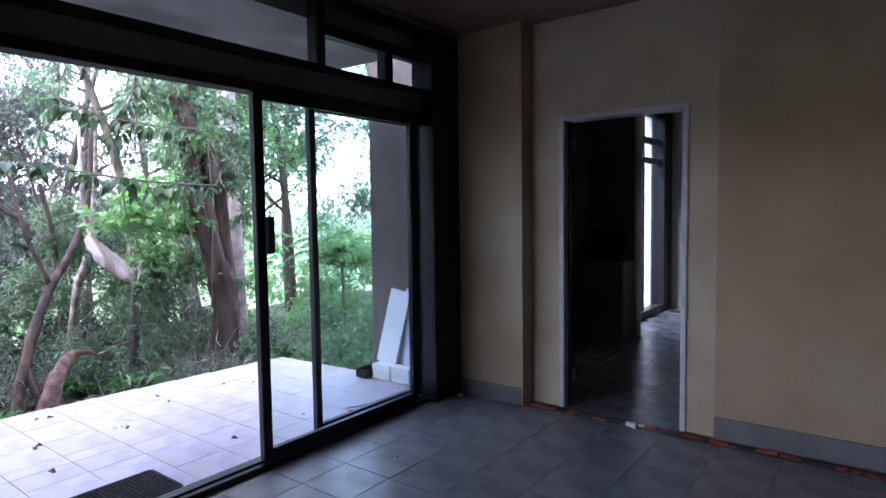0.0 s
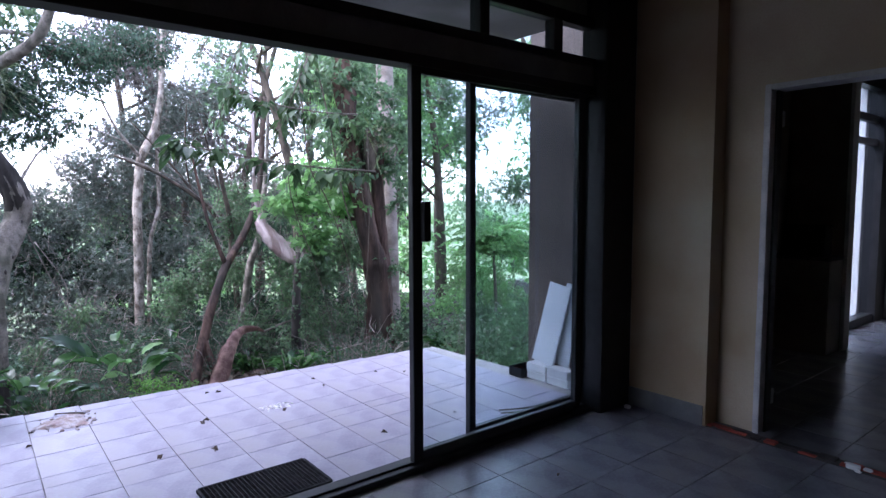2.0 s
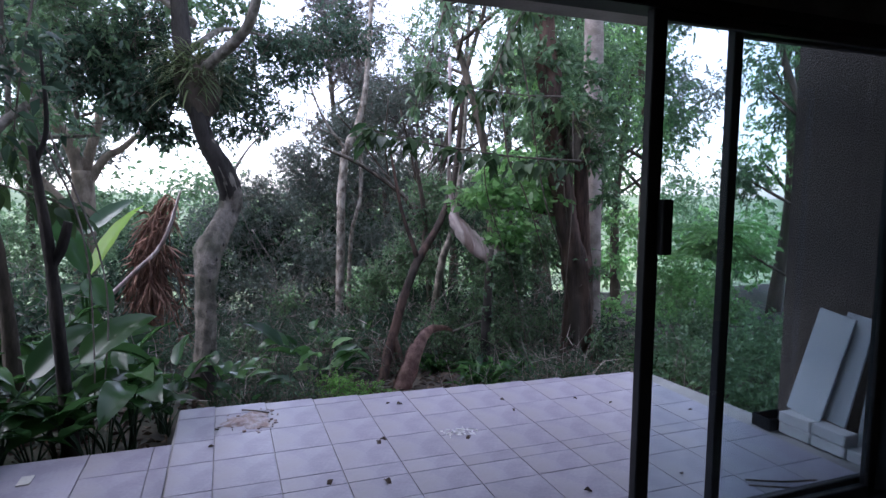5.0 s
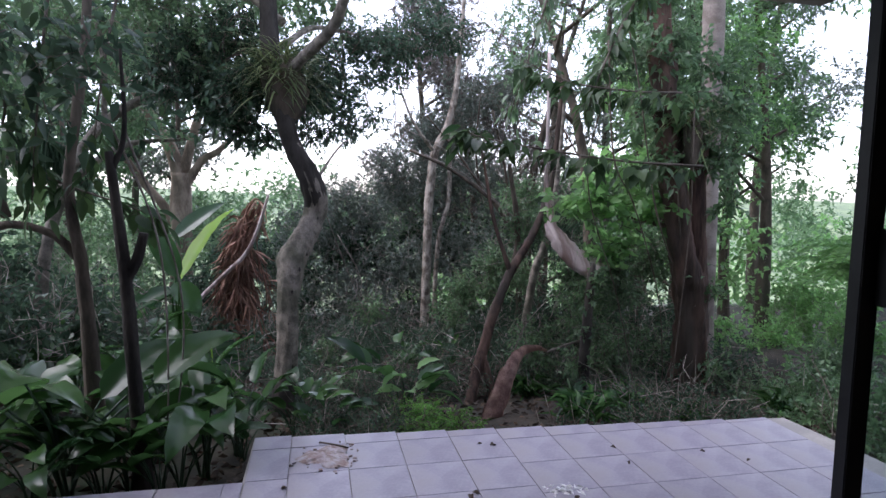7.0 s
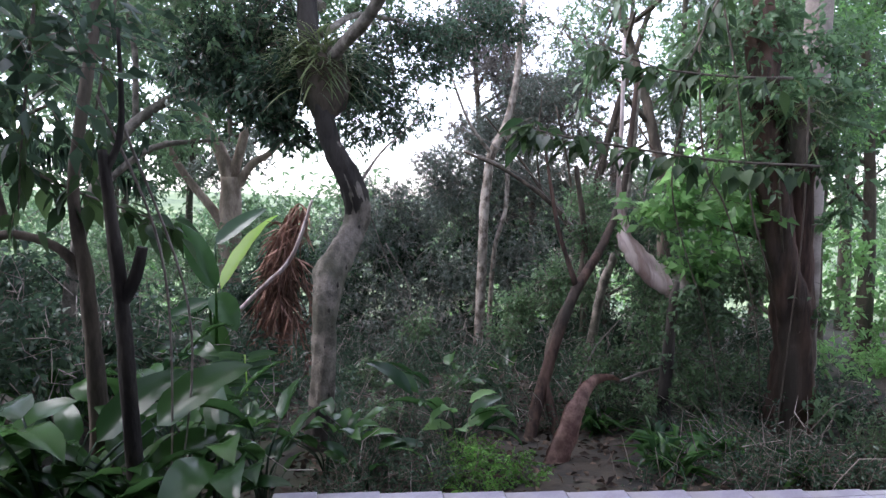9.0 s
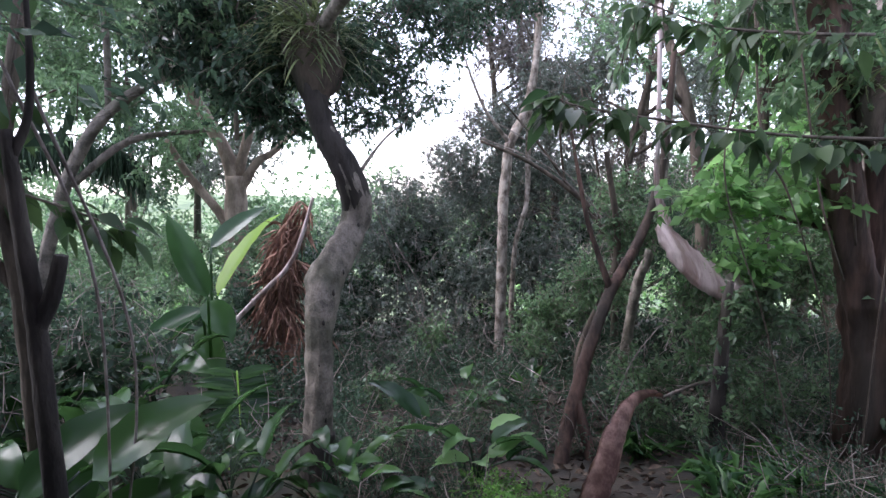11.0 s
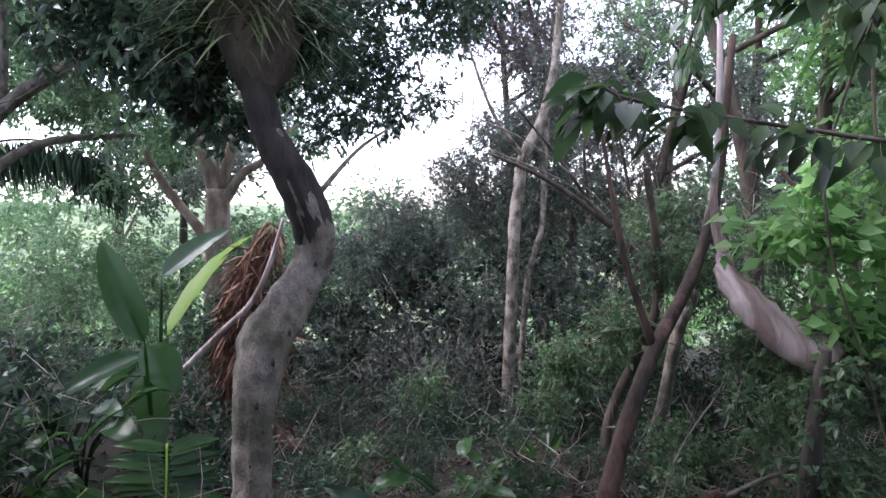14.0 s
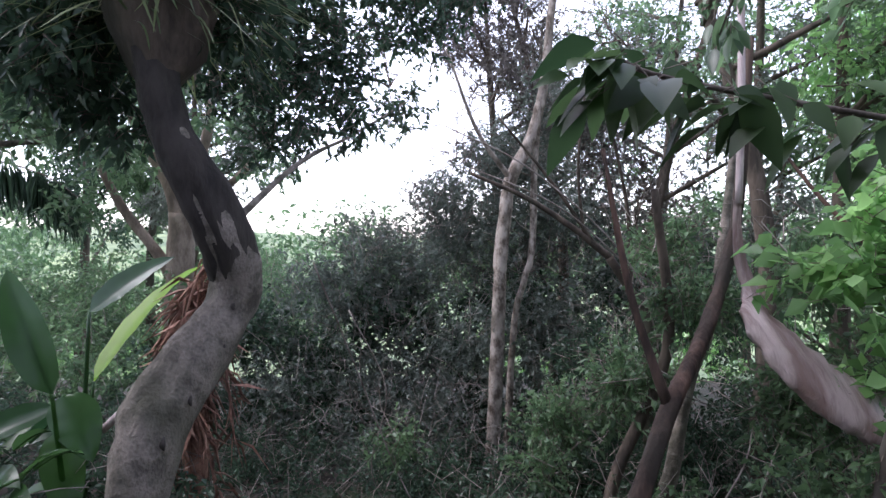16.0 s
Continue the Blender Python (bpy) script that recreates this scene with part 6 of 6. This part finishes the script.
channel()
setting("trim", box(-2.635, -2.605, 6.262, 6.29, 0.15, 0.72, 0.004), "plaster", "strip of bare plaster between post and pier")
setting("trim", box(-2.635, -2.605, 6.262, 6.29, 0.86, 2.68, 0.004), "plaster", "strip of bare plaster between post and pier")
setting("trim_top", box(-2.62, -2.58, -2.1, 6.24, 2.69, 2.715, 0.004), "skirt", "grey cover strip along the glazing under the ceiling")


# ---- things in the far room ----
def lathe(profile, seg=16):
    bm = bmesh.new()
    rings = [[bm.verts.new((r * math.cos(2 * math.pi * k / seg), r * math.sin(2 * math.pi * k / seg), z)) for k in range(seg)] for r, z in profile]
    for a, b in zip(rings, rings[1:]):
        for k in range(seg):
            bm.faces.new((a[k], a[(k + 1) % seg], b[(k + 1) % seg], b[k])).smooth = True
    bm.faces.new(rings[0][::-1])
    bm.faces.new(rings[-1])
    return bm


for i, (z, label) in enumerate(((1.232, "white and gold ornament on a red base in a wall niche"), (0.682, "gold ornament on a dark base in a wall niche"))):
    t = thing("ornament", label, "ornament", at=(-2.14, 11.30, z))
    part("base", box(-0.07, 0.07, -0.05, 0.05, 0, 0.12 - 0.03 * i, 0.008), "red_pot" if not i else "dark_screed", t)
    part("body", lathe([(0.03, 0.12 - 0.03 * i), (0.06, 0.16), (0.045, 0.21), (0.065, 0.26), (0.02, 0.31)]), "gold", t)
    part("top", lathe([(0.015, 0.29), (0.035, 0.315), (0.01, 0.345)]), "white" if not i else "gold", t)
t = thing("ornament", "narrow green-grey box in a wall niche", "box", at=(-1.96, 11.3, 1.232))
part("body", box(-0.04, 0.04, -0.06, 0.06, 0, 0.26, 0.004), "skirt", t)
t = thing("cabinet", "low dark cabinet with a box on it against the dark wall", "cabinet", at=(-2.5, 8.8, 0))
part("body", box(-0.2, 0.28, -0.15, 0.19, 0.0, 0.85, 0.01), "darkwall", t)
part("top", box(-0.21, 0.29, -0.16, 0.19, 0.85, 0.88, 0.004), "dark_screed", t, "dull brown top board")
t = thing("box", "black box standing on the dark cabinet", "box", at=(-2.46, 8.82, 0.88))
part("body", box(-0.17, 0.17, -0.1, 0.1, 0, 0.26, 0.01), "rubber", t)
part("lid", box(-0.175, 0.175, -0.105, 0.105, 0.26, 0.285, 0.004), "rubber", t)
t = thing("cable", "loose dark cable on the far room floor", "cable")
part("cord", tube([(-2.4, 10.9, 0.012, 0.01), (-2.2, 10.75, 0.012, 0.01), (-1.9, 10.6, 0.012, 0.01), (-1.6, 10.9, 0.012, 0.01)], 6, 0, 8), "rubber", t)


# ---- tiles ----
GAP = 0.004
tile_meshes = {}


def tile(x0, x1, y0, y1, z, material, parent):
    w, d = round(x1 - x0 - GAP, 4), round(y1 - y0 - GAP, 4)
    key = (w, d, material)
    if key not in tile_meshes:
        bm = box(-w / 2, w / 2, -d / 2, d / 2, -0.010, 0.0)
        bmesh.ops.bevel(bm, geom=[e for e in bm.edges if all(v.co.z > -0.001 for v in e.verts)], offset=0.0012, segments=1, affect="EDGES")
        me = bpy.data.meshes.new("tile")
        bm.to_mesh(me)
        bm.free()
        me.materials.append(M[material])
        tile_meshes[key] = me
    ob = new("tile", tile_meshes[key])
    ob.parent = parent
    ob.location = ((x0 + x1) / 2, (y0 + y1) / 2, z)
    return ob


def terrace_tiles():
    deck = tagged(new("terrace"), "terrace paved with worn lilac-grey square tiles", kind="structure")
    rng = random.Random(3)
    left = [-4.80, -4.475, -4.14, -3.815, -3.675, -3.455, -3.12, -2.815]
    right = [-4.71, -4.39, -4.06, -3.765, -3.655, -3.45, -3.12, -2.815]
    ys = [2.98 + 0.3085 * k for k in range(-16, 11)]
    for k, (y0, y1) in enumerate(zip(ys, ys[1:])):
        rows = left if y1 < 4.25 else right
        y1c = min(y1, 6.19)
        if y1c - y0 < 0.05 or y1 < 2.45:
            continue
        far = -4.985 + (y0 + y1c - 5.54) / 2 * 0.073
        if y0 < 2.7:
            xs = [x for x in rows if x > -4.42]
            xs = [-4.43] + xs if xs[0] + 4.43 > 0.04 else xs
        else:
            xs = [far] + rows
        if y0 < 2.75 < y1:
            y1c = 2.762
            tile(far, rows[0], 2.768, y1, 0.0, "deck_tile", deck)
            tile(rows[0], -4.43, 2.768, y1, 0.0, "deck_tile", deck)
            for a, b in zip(xs, xs[1:]):
                if b > -4.40:
                    tile(a, b, 2.768, y1, 0.0, "deck_tile", deck)
        for a, b in zip(xs, xs[1:]):
            o = tile(a, b, y0, y1c, rng.uniform(-0.0008, 0.0008), "deck_tile", deck)
            o.rotation_euler = (rng.uniform(-0.0015, 0.0015), rng.uniform(-0.0015, 0.0015), 0)


terrace_tiles()
setting("terrace_strip", box(-4.43, -2.815, -2.1, 2.360, -0.0075, 0.0, 0.001), "deck_tile", "plain worn lilac-grey strip of the terrace")


def room_tiles():
    fl = tagged(new("room_floor"), "room floor of dull grey square tiles", kind="structure")
    rng = random.Random(4)
    xs = [-2.63, -2.38, -2.05] + [-2.05 + 0.3285 * k for k in range(1, 18)]
    ys = [4.50 + 0.3085 * k for k in range(-21, 22)]
    near, rest = [], []
    for x0, x1 in zip(xs, xs[1:]):
        for y0, y1 in zip(ys, ys[1:]):
            for a, b in (((y0, y1),) if not y0 < 6.30 < y1 else ((y0, 6.26), (6.375, y1))):
                if b - a < 0.02:
                    continue
                (near if -2.7 < x0 < 0.6 and 2.0 < a < 9.5 else rest).append((x0, x1, a, b))
    for x0, x1, a, b in near[:290]:
        o = tile(x0, x1, a, b, rng.uniform(-0.0006, 0.0006), "floor_tile", fl)
        o.rotation_euler = (rng.uniform(-0.001, 0.001), rng.uniform(-0.001, 0.001), 0)
    bm = bmesh.new()
    for x0, x1, a, b in near[290:] + rest:
        g = GAP / 2
        v = [bm.verts.new(p) for p in ((x0 + g, a + g, 0), (x1 - g, a + g, 0), (x1 - g, b - g, 0), (x0 + g, b - g, 0))]
        w = [bm.verts.new((q.co.x, q.co.y, -0.008)) for q in v]
        bm.faces.new(v)
        for i in range(4):
            bm.faces.new((v[(i + 1) % 4], v[i], w[i], w[(i + 1) % 4]))
    part("tiles", bm, "floor_tile", fl, kind="stuff")


room_tiles()
